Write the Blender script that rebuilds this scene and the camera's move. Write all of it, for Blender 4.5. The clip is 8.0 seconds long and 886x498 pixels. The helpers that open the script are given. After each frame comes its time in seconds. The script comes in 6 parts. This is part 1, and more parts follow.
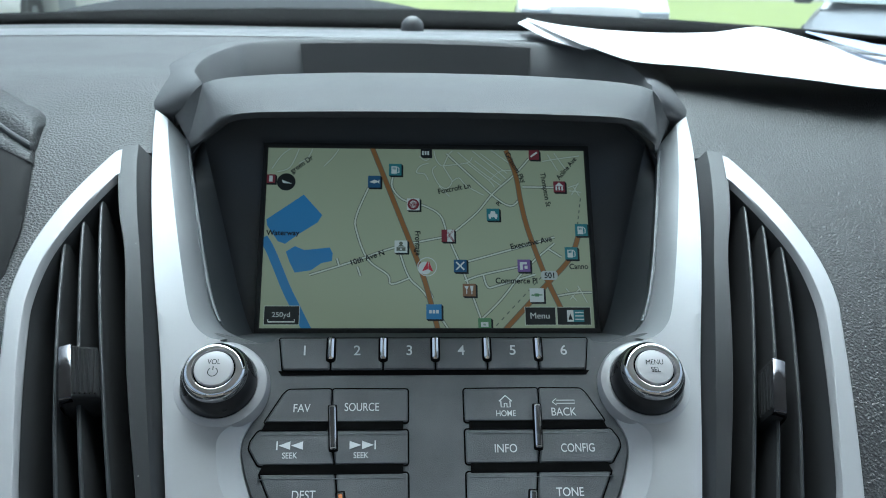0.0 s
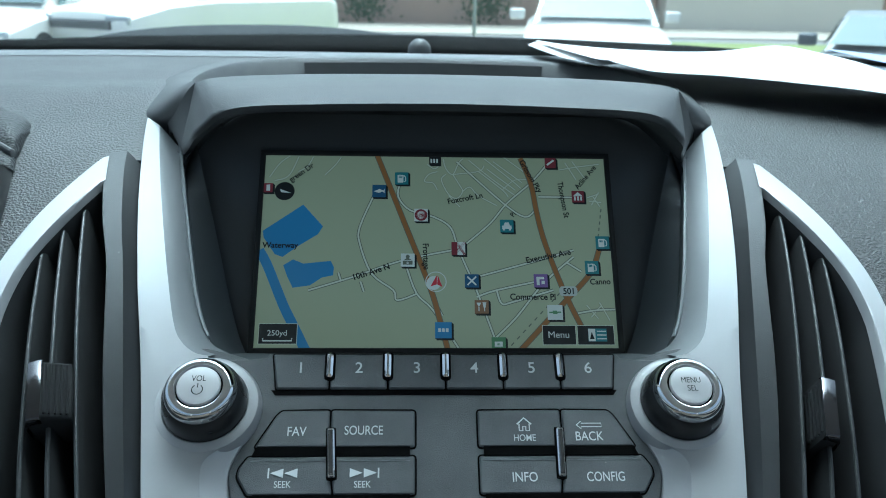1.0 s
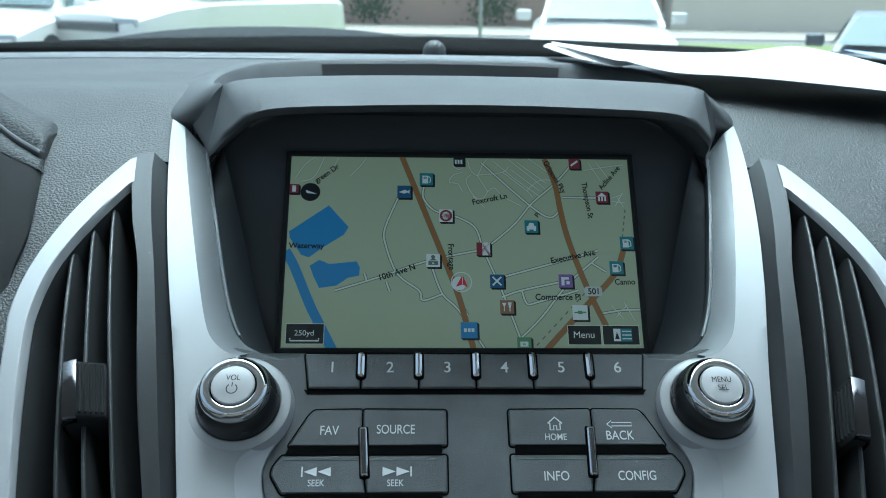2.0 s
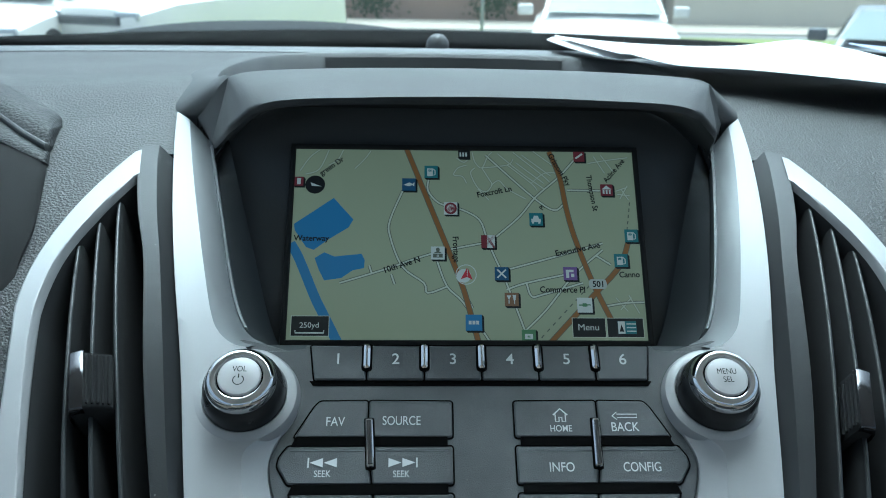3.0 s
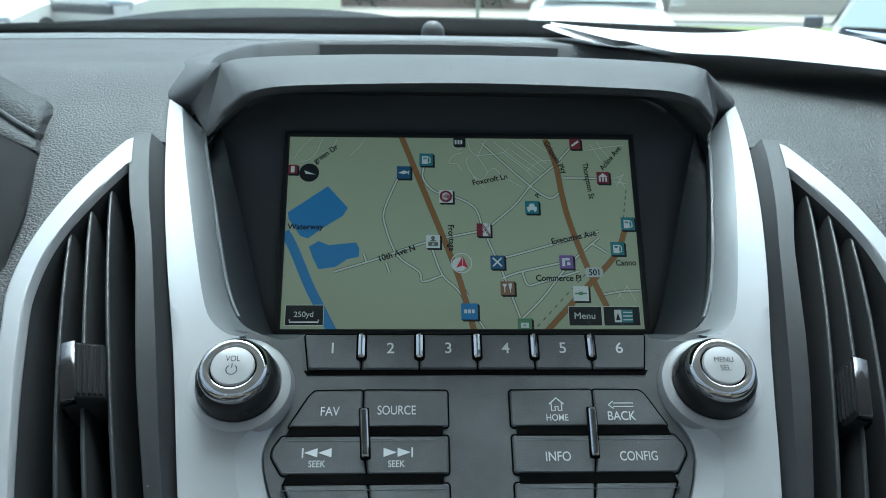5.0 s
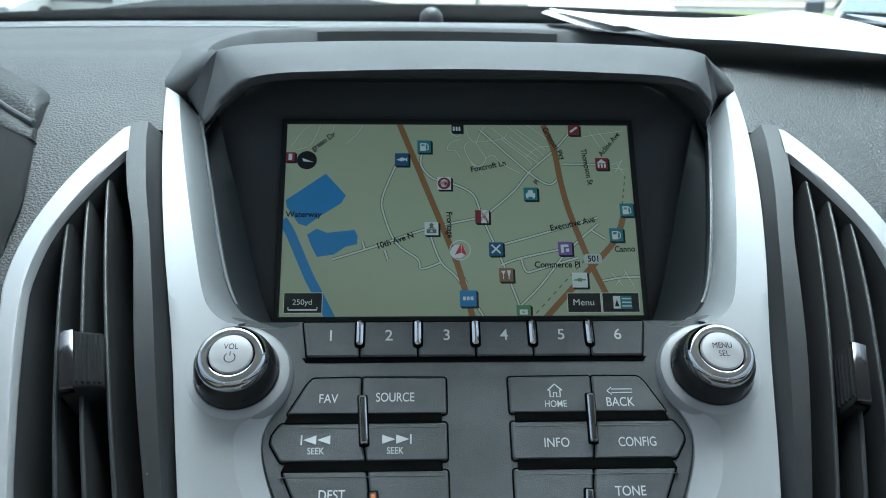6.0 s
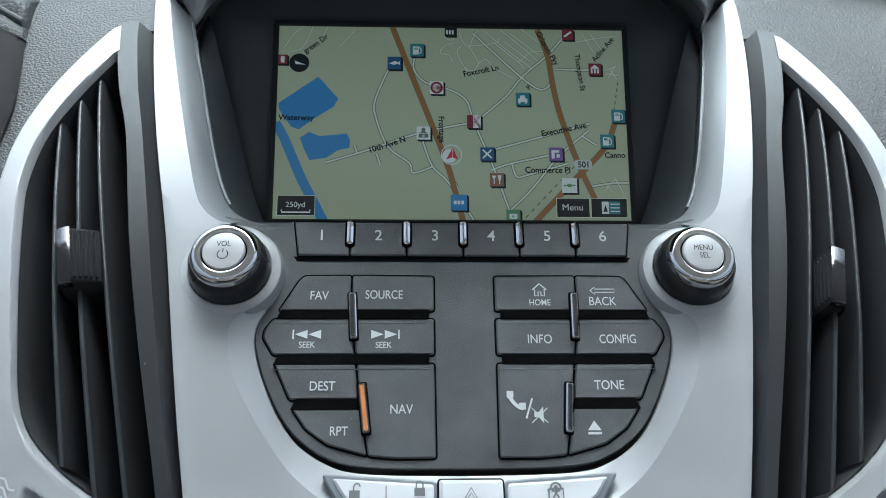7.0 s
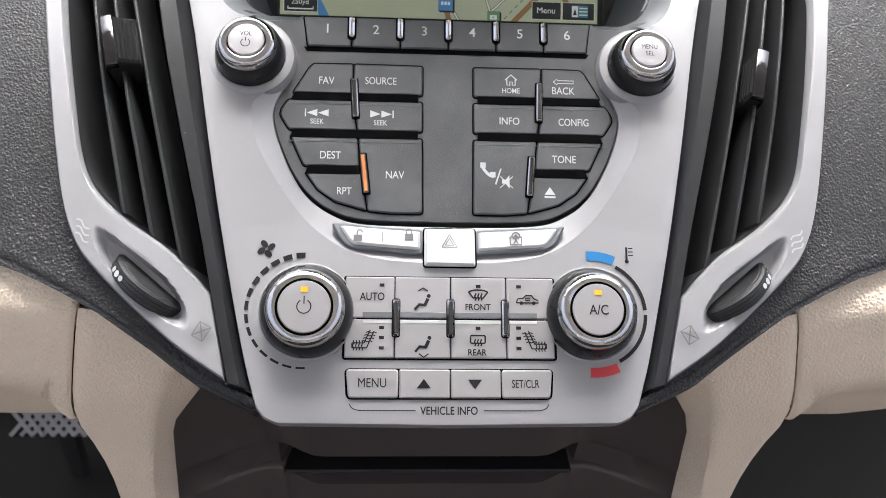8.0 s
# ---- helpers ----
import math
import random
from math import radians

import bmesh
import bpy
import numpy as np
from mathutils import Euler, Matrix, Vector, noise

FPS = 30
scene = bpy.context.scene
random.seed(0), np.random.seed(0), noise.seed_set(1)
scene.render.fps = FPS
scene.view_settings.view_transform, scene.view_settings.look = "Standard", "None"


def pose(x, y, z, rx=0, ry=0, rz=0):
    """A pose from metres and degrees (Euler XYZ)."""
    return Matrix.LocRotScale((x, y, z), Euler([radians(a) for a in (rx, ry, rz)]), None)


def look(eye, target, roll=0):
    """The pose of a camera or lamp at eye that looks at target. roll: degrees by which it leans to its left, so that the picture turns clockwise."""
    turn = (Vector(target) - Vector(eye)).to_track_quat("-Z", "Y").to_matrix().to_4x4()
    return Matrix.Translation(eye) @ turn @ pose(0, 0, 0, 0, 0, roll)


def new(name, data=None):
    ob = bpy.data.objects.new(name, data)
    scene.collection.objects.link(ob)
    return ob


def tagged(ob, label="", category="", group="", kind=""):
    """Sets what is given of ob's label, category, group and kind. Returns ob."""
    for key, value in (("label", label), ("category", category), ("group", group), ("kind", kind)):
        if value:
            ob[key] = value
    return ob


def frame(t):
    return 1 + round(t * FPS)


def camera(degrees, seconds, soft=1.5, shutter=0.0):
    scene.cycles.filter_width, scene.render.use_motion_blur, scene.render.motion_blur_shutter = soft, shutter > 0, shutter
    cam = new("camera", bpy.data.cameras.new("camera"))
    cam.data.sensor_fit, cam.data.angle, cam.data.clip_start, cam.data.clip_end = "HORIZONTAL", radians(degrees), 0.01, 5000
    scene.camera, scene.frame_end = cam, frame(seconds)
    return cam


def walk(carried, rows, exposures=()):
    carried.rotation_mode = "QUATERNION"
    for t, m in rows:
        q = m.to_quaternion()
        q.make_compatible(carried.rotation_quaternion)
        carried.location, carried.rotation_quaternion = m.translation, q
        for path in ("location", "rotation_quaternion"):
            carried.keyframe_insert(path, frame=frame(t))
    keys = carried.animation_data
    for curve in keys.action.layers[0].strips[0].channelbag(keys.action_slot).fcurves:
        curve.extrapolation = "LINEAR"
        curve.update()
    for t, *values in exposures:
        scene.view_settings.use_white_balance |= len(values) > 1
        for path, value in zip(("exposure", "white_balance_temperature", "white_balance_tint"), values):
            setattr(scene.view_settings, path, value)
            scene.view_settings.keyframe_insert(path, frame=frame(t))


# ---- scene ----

cam = camera(55.9, 8.0, soft=0.9)
# a phone lens, focused on the controls
cam.data.dof.use_dof, cam.data.dof.focus_distance, cam.data.dof.aperture_fstop = True, 0.31, 26.0
ROWS = [
    (0.0, -0.0147, -0.3453, 1.2659, 69.79, -1.32, -2.88),
    (0.2, -0.0146, -0.3235, 1.2490, 70.81, -1.35, -2.78),
    (0.5, -0.0146, -0.3203, 1.2433, 72.03, -1.15, -2.62),
    (1.0, -0.0147, -0.3217, 1.2441, 72.66, -1.17, -2.48),
    (1.5, -0.0198, -0.3226, 1.2444, 72.80, -1.07, -2.26),
    (3.0, -0.0247, -0.3238, 1.2433, 72.38, -1.04, -2.00),
    (3.5, -0.0238, -0.3224, 1.2439, 72.18, -1.16, -2.10),
    (4.0, -0.0238, -0.3229, 1.2432, 72.09, -1.09, -2.14),
    (4.5, -0.0244, -0.3219, 1.2425, 71.90, -1.14, -2.25),
    (6.0, -0.0232, -0.3209, 1.2418, 70.79, -0.72, -2.33),
    (6.5, -0.0216, -0.3204, 1.2407, 69.77, -0.86, -2.25),
    (7.0, -0.0191, -0.3276, 1.2393, 64.98, -1.20, -2.05),
    (7.2, -0.0196, -0.3382, 1.2347, 60.95, -1.50, -2.11),
    (7.4, -0.0194, -0.3579, 1.2428, 57.30, -1.90, -2.15),
    (7.5, -0.0192, -0.3690, 1.2534, 55.09, -2.20, -2.21),
    (7.7, -0.0223, -0.3851, 1.2594, 53.48, -2.72, -2.68),
    (8.0, -0.0225, -0.3859, 1.2602, 52.08, -2.84, -2.35),
]
EXPOSURES = [(0.0, 1.42, 5210, -6), (1.0, 1.3, 4900, -12), (6.0, 1.42, 5180, -8), (6.9, 1.51, 5350, -3), (7.5, 1.7, 5930, 6), (8.0, 2.04, 6170, 10)]
walk(cam, [(t, pose(x, y, z, rx, ry, rz)) for t, x, y, z, rx, ry, rz in ROWS], EXPOSURES)

# ---- sky and sun: a bright, thinly overcast day ----
world = bpy.data.worlds.new("sky")
scene.world = world
world.use_nodes = True
wn = world.node_tree.nodes
sky = wn.new("ShaderNodeTexSky")
sky.sky_type, sky.sun_disc = "NISHITA", False
sky.sun_elevation, sky.sun_rotation, sky.dust_density, sky.air_density = radians(68), radians(5), 8.0, 0.5
sky.ozone_density = 0.3
wn["Background"].inputs["Strength"].default_value = 0.15
pale = wn.new("ShaderNodeHueSaturation")
pale.inputs["Saturation"].default_value = 0.55
world.node_tree.links.new(sky.outputs["Color"], pale.inputs["Color"])
world.node_tree.links.new(pale.outputs["Color"], wn["Background"].inputs["Color"])
sun = new("sun", bpy.data.lights.new("sun", "SUN"))
sun.data.energy, sun.data.angle, sun.data.color = 0.5, radians(60), (1.0, 0.96, 0.9)
sun.matrix_world = look((0.2, 2.7, 7), (0, 0, 0))


# ---- materials ----
def mat(name, col, rough=0.5, metal=0.0, var=0.1, scale=150.0, bump=0.0, bscale=700.0, grain="noise", emit=0.0, coat=0.0, spec=0.5, rvar=0.08, dust=0.0):
    m = bpy.data.materials.new(name)
    m.use_nodes = True
    n, l = m.node_tree.nodes, m.node_tree.links
    b = n["Principled BSDF"]
    b.inputs["Roughness"].default_value, b.inputs["Metallic"].default_value = rough, metal
    b.inputs["Specular IOR Level"].default_value, b.inputs["Coat Weight"].default_value = spec, coat
    b.inputs["Base Color"].default_value = (*col, 1)
    if emit:
        b.inputs["Emission Color"].default_value, b.inputs["Emission Strength"].default_value = (*col, 1), emit
        return m
    tc = n.new("ShaderNodeTexCoord")
    if var:
        fine, wide = n.new("ShaderNodeTexNoise"), n.new("ShaderNodeTexNoise")
        fine.inputs["Scale"].default_value, wide.inputs["Scale"].default_value = scale * 8, scale / 8
        fine.inputs["Detail"].default_value = wide.inputs["Detail"].default_value = 4
        add = n.new("ShaderNodeMath")
        add.operation = "ADD"
        ramp = n.new("ShaderNodeMix")
        ramp.data_type = "RGBA"
        ramp.inputs[6].default_value = (*[c * (1 - var) for c in col], 1)
        ramp.inputs[7].default_value = (*[min(1, c * (1 + var)) for c in col], 1)
        half = n.new("ShaderNodeMath")
        half.operation, half.inputs[1].default_value = "MULTIPLY", 0.5
        for tex in (fine, wide):
            l.new(tc.outputs["Object"], tex.inputs["Vector"])
        l.new(fine.outputs["Fac"], add.inputs[0])
        l.new(wide.outputs["Fac"], add.inputs[1])
        l.new(add.outputs[0], half.inputs[0])
        l.new(half.outputs[0], ramp.inputs[0])
        paint = ramp.outputs[2]
        if dust:
            # scattered pale dust specks
            cell = n.new("ShaderNodeTexVoronoi")
            cell.inputs["Scale"].default_value = dust
            near, few, both_, spot = (n.new("ShaderNodeMath") for _ in range(4))
            near.operation, near.inputs[1].default_value = "LESS_THAN", 0.13
            few.operation, few.inputs[1].default_value = "GREATER_THAN", 0.9
            both_.operation = "MULTIPLY"
            spot.operation, spot.inputs[1].default_value = "MULTIPLY", 0.3
            l.new(tc.outputs["Object"], cell.inputs["Vector"])
            l.new(cell.outputs["Distance"], near.inputs[0])
            l.new(cell.outputs["Color"], few.inputs[0])
            l.new(near.outputs[0], both_.inputs[0])
            l.new(few.outputs[0], both_.inputs[1])
            l.new(both_.outputs[0], spot.inputs[0])
            grey = n.new("ShaderNodeMix")
            grey.data_type = "RGBA"
            grey.inputs[7].default_value = (0.36, 0.35, 0.33, 1)
            l.new(spot.outputs[0], grey.inputs[0])
            l.new(paint, grey.inputs[6])
            paint = grey.outputs[2]
        l.new(paint, b.inputs["Base Color"])
        rr = n.new("ShaderNodeMapRange")
        rr.inputs["To Min"].default_value, rr.inputs["To Max"].default_value = max(0, rough - rvar), min(1, rough + rvar)
        l.new(wide.outputs["Fac"], rr.inputs["Value"])
        l.new(rr.outputs[0], b.inputs["Roughness"])
    if bump:
        if grain == "leather":
            t, t2 = n.new("ShaderNodeTexVoronoi"), n.new("ShaderNodeTexVoronoi")
            t.feature = t2.feature = "SMOOTH_F1"
            t.inputs["Smoothness"].default_value, t2.inputs["Smoothness"].default_value = 0.25, 0.3
            warp = n.new("ShaderNodeTexNoise")
            warp.inputs["Scale"].default_value = bscale * 0.3
            mix = n.new("ShaderNodeMix")
            mix.data_type = "VECTOR"
            mix.inputs[0].default_value = 0.7 / bscale
            l.new(tc.outputs["Object"], warp.inputs["Vector"])
            l.new(tc.outputs["Object"], mix.inputs[4])
            l.new(warp.outputs["Color"], mix.inputs[5])
            t2.inputs["Scale"].default_value = bscale * 1.9
            for tex in (t, t2):
                l.new(mix.outputs[1], tex.inputs["Vector"])
            both_sizes, crease = n.new("ShaderNodeMath"), n.new("ShaderNodeMapRange")
            both_sizes.operation, both_sizes.inputs[1].default_value = "MULTIPLY_ADD", 0.35
            l.new(t2.outputs["Distance"], both_sizes.inputs[0])
            l.new(t.outputs["Distance"], both_sizes.inputs[2])
            crease.inputs["From Min"].default_value, crease.inputs["From Max"].default_value = 0.95, 0.1
            l.new(both_sizes.outputs[0], crease.inputs["Value"])
            out = crease.outputs[0]
        else:
            t = n.new("ShaderNodeTexNoise")
            t.inputs["Detail"].default_value = 3
            l.new(tc.outputs["Object"], t.inputs["Vector"])
            out = t.outputs["Fac"]
        t.inputs["Scale"].default_value = bscale
        bp = n.new("ShaderNodeBump")
        bp.inputs["Strength"].default_value, bp.inputs["Distance"].default_value = bump, 0.0006
        l.new(out, bp.inputs["Height"])
        l.new(bp.outputs["Normal"], b.inputs["Normal"])
    return m


SILVER = mat("silver_paint", (0.315, 0.315, 0.322), 0.45, 0.35, 0.03, 120, 0.03, 3000)
SATIN = mat("satin_silver", (0.33, 0.335, 0.34), 0.5, 0.2, 0.04, 120, 0.03, 3000)
BEVEL = mat("mid_grey_satin", (0.14, 0.147, 0.155), 0.5, 0.3, 0.05, 120, 0.03, 3000)
WELLBLACK = mat("matt_black_plastic", (0.085, 0.09, 0.095), 0.75, 0, 0.15, 150, 0.05, 1500, spec=0.2)
# paler copy of the well's black, offsetting the deeper shade at its back
WELLLIFTED = mat("lifted_black_plastic", (0.1, 0.105, 0.11), 0.7, 0, 0.12, 150, 0.05, 1500, spec=0.25)
PADSHEEN = mat("pale_sheen_vinyl", (0.075, 0.077, 0.08), 0.42, 0, 0.12, 60, 0.15, 900)
KEYGREY = mat("dark_metallic_grey", (0.08, 0.083, 0.087), 0.45, 0.2, 0.95, 460, 0.4, 3800, dust=520)
KEYSILVER = mat("key_silver", (0.365, 0.362, 0.366), 0.42, 0.5, 0.03, 150, 0.03, 3000)
KEYWHITE = mat("key_pearl", (0.5, 0.505, 0.505), 0.35, 0.25, 0.03, 150)
PEARL = mat("white_pearl", (0.62, 0.625, 0.63), 0.35, 0.1, 0.03, 150)
SURROUND = mat("blue_grey_satin", (0.24, 0.255, 0.275), 0.4, 0.4, 0.05, 120)
POSTGREY = mat("dark_post_plastic", (0.013, 0.0137, 0.015), 0.4, 0, 0.2, 200, 0.15, 2000, dust=420)
PIANO = mat("black_plastic", (0.025, 0.0255, 0.0265), 0.6, 0, 0.2, 150, 0.05, 1500, spec=0.3)
# near-black for the shade in slots and vent throats, and for black trim
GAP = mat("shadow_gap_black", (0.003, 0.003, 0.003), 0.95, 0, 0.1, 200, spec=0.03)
RUBBER = mat("soft_black_rubber", (0.009, 0.009, 0.0095), 0.55, 0, 0.2, 300, 0.1, 2500)
GLOSSBLACK = mat("gloss_black_plastic", (0.008, 0.008, 0.0085), 0.28, 0, 0.2, 300)
CHROME = mat("chrome", (0.5, 0.495, 0.5), 0.05, 1.0, 0.02, 100, rvar=0.03)
TABCHROME = mat("dark_chrome", (0.085, 0.083, 0.09), 0.16, 1.0, 0.05, 100, rvar=0.05)
SMOKED = mat("smoked_chrome", (0.17, 0.168, 0.175), 0.18, 1.0, 0.05, 100, rvar=0.05)
PAD = mat("charcoal_grained_vinyl", (0.0185, 0.0188, 0.0195), 0.53, 0, 0.15, 120, 0.6, 860, "leather", spec=0.5, dust=420)
BROW = mat("black_grained_leather", (0.013, 0.0135, 0.014), 0.55, 0, 0.2, 120, 0.6, 620, "leather", spec=0.35)
PADDARK = mat("charcoal_soft_vinyl", (0.038, 0.0395, 0.0415), 0.58, 0, 0.1, 150, 0.35, 1600)
TRIMGREY = mat("charcoal_plastic", (0.04, 0.041, 0.043), 0.45, 0, 0.15, 200, 0.15, 2000, dust=420)
BEIGE = mat("beige_grained_vinyl", (0.88, 0.75, 0.6), 0.75, 0, 0.06, 100, 0.75, 780, "leather", spec=0.12)
BROWN = mat("dark_brown_plastic", (0.07, 0.056, 0.053), 0.38, 0, 0.12, 200, 0.05, 2500, spec=0.55)
COWL = mat("black_cowl_plastic", (0.03, 0.032, 0.034), 0.9, 0, 0.2, 20, 0.3, 200, spec=0.1)
CARPET = mat("black_carpet", (0.02, 0.02, 0.02), 0.95, 0, 0.4, 300, 0.6, 900)
INK = mat("white_print", (0.52, 0.53, 0.54), 0.5, 0, 0)
INKDARK = mat("dark_print", (0.012, 0.012, 0.013), 0.6, 0, 0, spec=0.2)
INKMID = mat("mid_grey_print", (0.15, 0.15, 0.15), 0.5, 0, 0)
SLATBLACK = mat("slat_black", (0.014, 0.0142, 0.0146), 0.8, 0, 0.15, 200, 0.05, 1500, spec=0.15)
INKBLUE = mat("blue_print", (0.015, 0.15, 0.36), 0.45, 0, 0)
INKRED = mat("red_print", (0.5, 0.04, 0.05), 0.45, 0, 0)
AMBER = mat("amber_lamp", (0.9, 0.28, 0.01), 0.4, emit=0.16)
# orange reflection in one chrome bar, painted as colour with a faint glow
ORANGE = mat("orange_reflection", (0.9, 0.36, 0.15), 0.25, 0.9, emit=0.06)
PAPER = mat("white_paper", (0.86, 0.86, 0.86), 0.7, 0, 0.02, 60)
PAPERBLUE = mat("blue_printed_paper", (0.3, 0.36, 0.55), 0.6, 0, 0.05, 60)
# paled so that the unseen headliner bounces more light onto the stack
LINER = mat("light_grey_headliner", (0.84, 0.81, 0.77), 0.9, 0, 0.05, 100, 0.3, 900)
CARWHITE = mat("white_car_paint", (0.9, 0.87, 0.8), 0.3, 0, 0.02, 2, coat=0.3)
CARGREY = mat("grey_car_paint", (0.1, 0.11, 0.12), 0.35, 0.2, 0.02, 2, coat=0.3)
CARGLASS = mat("tinted_car_glass", (0.1, 0.15, 0.15), 0.2, 0, 0.05, 2, spec=0.25)
# darker copy of the well's black, evening out the shade below the brim
LININGBLACK = mat("black_lining", (0.06, 0.063, 0.067), 0.8, 0, 0.15, 150, 0.05, 1500, spec=0.15)
CARBLACK = mat("black_trim", (0.02, 0.02, 0.02), 0.5, 0, 0.1, 5)
LENS = mat("headlight_lens", (0.6, 0.62, 0.63), 0.15, 0.4, 0.1, 20)
TYRE = mat("tyre_rubber", (0.02, 0.02, 0.02), 0.8, 0, 0.2, 20)
ASPHALT = mat("asphalt", (0.2, 0.195, 0.185), 0.9, 0, 0.25, 8, 0.5, 60)
GRASS = mat("grass", (0.2, 0.24, 0.07), 0.9, 0, 0.35, 6, 0.6, 60)
CONCRETE = mat("concrete", (0.42, 0.38, 0.31), 0.85, 0, 0.12, 3, 0.3, 40)
BRICKMAT = mat("brown_brick", (0.5, 0.35, 0.26), 0.85, 0, 0.25, 3, 0.4, 30)
SIDING = mat("grey_siding", (0.8, 0.74, 0.62), 0.7, 0, 0.1, 3)
LEAF = mat("hedge_leaf", (0.06, 0.1, 0.04), 0.8, 0, 0.4, 8)
STEEL = mat("galvanised_steel", (0.4, 0.41, 0.42), 0.45, 0.8, 0.1, 20)
GLASS = bpy.data.materials.new("windshield_glass")
GLASS.use_nodes = True
_n = GLASS.node_tree.nodes
_g = _n["Principled BSDF"]
_g.inputs["Transmission Weight"].default_value, _g.inputs["Roughness"].default_value = 1.0, 0.0
_g.inputs["IOR"].default_value, _g.inputs["Base Color"].default_value = 1.45, (0.96, 0.985, 0.98, 1)
# faint translucent film in the glass: dust plus the glare that veils the view
_d, _x = _n.new("ShaderNodeBsdfTranslucent"), _n.new("ShaderNodeMixShader")
_d.inputs["Color"].default_value, _x.inputs[0].default_value = (0.85, 0.86, 0.84, 1), 0.006
GLASS.node_tree.links.new(_g.outputs[0], _x.inputs[1])
GLASS.node_tree.links.new(_d.outputs[0], _x.inputs[2])
GLASS.node_tree.links.new(_x.outputs[0], _n["Material Output"].inputs["Surface"])


def lit(name, col, k=1.0):
    return mat(name, col, 0.25, emit=k)


LIT = 0.095
MAPTAN = lit("map_land", (0.34, 0.37, 0.25), LIT)
MAPBLUE = lit("map_water", (0.06, 0.19, 0.38), LIT)
MAPROAD = lit("map_road", (0.5, 0.54, 0.45), LIT)
MAPLANE = lit("map_lane", (0.48, 0.52, 0.41), LIT)
MAPLANE_EDGE = lit("map_lane_edge", (0.25, 0.27, 0.2), LIT)
MAPEDGE = lit("map_road_edge", (0.13, 0.14, 0.11), LIT)
MAPBROWN = lit("map_highway", (0.24, 0.12, 0.045), LIT)
MAPBLACK = lit("map_black", (0.018, 0.02, 0.021), LIT)
MAPWHITE = lit("map_white", (0.54, 0.57, 0.54), LIT)
MAPGREY = lit("map_grey", (0.4, 0.43, 0.4), LIT)
MAPTEAL = lit("map_teal", (0.05, 0.17, 0.19), LIT)
MAPRED = lit("map_red", (0.42, 0.04, 0.06), LIT)
MAPMAROON = lit("map_maroon", (0.16, 0.035, 0.045), LIT)
MAPNAVY = lit("map_navy", (0.035, 0.09, 0.17), LIT)
MAPPURPLE = lit("map_purple", (0.16, 0.1, 0.26), LIT)
MAPGREEN = lit("map_green", (0.11, 0.22, 0.11), LIT)
MAPGOLD = lit("map_gold", (0.2, 0.12, 0.07), LIT)

# ---- frames of reference ----
# The centre stack leans back 37 degrees. u: to the right, v: up along it, w: out of it; the display's lower edge is the origin.
STACK = pose(0, 0, 1.10, 53, 0, 0)
GROUND = -0.10


def prof(v):
    """How far the silver face stands out (w) at the height v."""
    return ((-3.738 * v - 1.3528) * v - 0.4102) * v + 0.0519


def keyplane(v):
    return 0.0547 - 0.1965 * v


def on(u, v, h=0.0, base=prof):
    """The place in the world over the stack's face at (u, v), h metres out of it."""
    d = (base(v + 1e-4) - base(v - 1e-4)) / 2e-4
    k = 1 / math.sqrt(1 + d * d)
    return STACK @ Vector((u, v - d * k * h, base(v) + k * h))


def fr(u, v, h=0.0, base=prof, turn=0.0):
    """The pose of a small flat thing on the face: x right, y up, z out."""
    d = (base(v + 1e-4) - base(v - 1e-4)) / 2e-4
    return Matrix.Translation(on(u, v, h, base)) @ pose(0, 0, 0, 53 + math.degrees(math.atan(d)), 0, 0) @ pose(0, 0, 0, 0, 0, turn)


def flat(v):
    return 0.0


# ---- mesh helpers ----
def thing(name, label, category, at=(0, 0, 0), group="", kind=""):
    ob = new(name)
    ob.empty_display_size = 0.02
    ob.location = at
    return tagged(ob, label, category, group, kind)


def smooth(bm, angle=35):
    for f in bm.faces:
        f.smooth = True
    for e in bm.edges:
        if len(e.link_faces) != 2 or e.calc_face_angle(9) > radians(angle):
            e.smooth = False


def part(name, bm, material, parent=None, label="", angle=35, **tags):
    """One mesh object, its points given in the world, under its thing or part."""
    bmesh.ops.recalc_face_normals(bm, faces=bm.faces[:])
    smooth(bm, angle)
    me = bpy.data.meshes.new(name)
    bm.to_mesh(me)
    bm.free()
    me.materials.append(material)
    ob = new(name, me)
    if parent is not None:
        ob.parent = parent
        p, m = parent, Matrix()
        while p is not None:
            m = Matrix.Translation(p.location) @ m
            p = p.parent if p.type == "EMPTY" else None
        ob.matrix_parent_inverse = m.inverted()
    if label or tags:
        tagged(ob, label, **tags)
    return ob


def mirror(pts):
    return [(-x, *r) for x, *r in pts]


def offset(pts, d):
    """The closed outline drawn in by d (counter-clockwise outlines shrink)."""
    n, out = len(pts), []
    area = sum(pts[i - 1][0] * pts[i][1] - pts[i][0] * pts[i - 1][1] for i in range(n))
    s = 1 if area > 0 else -1
    for i in range(n):
        a, b, c = Vector(pts[i - 1]), Vector(pts[i]), Vector(pts[(i + 1) % n])
        e, f = (b - a).normalized(), (c - b).normalized()
        p, q = Vector((-e.y, e.x)) * s, Vector((-f.y, f.x)) * s
        m = p + q
        m = m / max(0.35, m.length_squared / 2)
        out.append((b.x + m.x * d, b.y + m.y * d))
    return out


def rounded(pts, r, k=4):
    out, n = [], len(pts)
    for i in range(n):
        a, b, c = Vector(pts[i - 1]), Vector(pts[i]), Vector(pts[(i + 1) % n])
        p, q = (a - b), (c - b)
        d = min(r, p.length * 0.45, q.length * 0.45)
        p, q = b + p.normalized() * d, b + q.normalized() * d
        for j in range(k + 1):
            t = j / k
            out.append(tuple(p * (1 - t) ** 2 + b * 2 * t * (1 - t) + q * t * t))
    return out


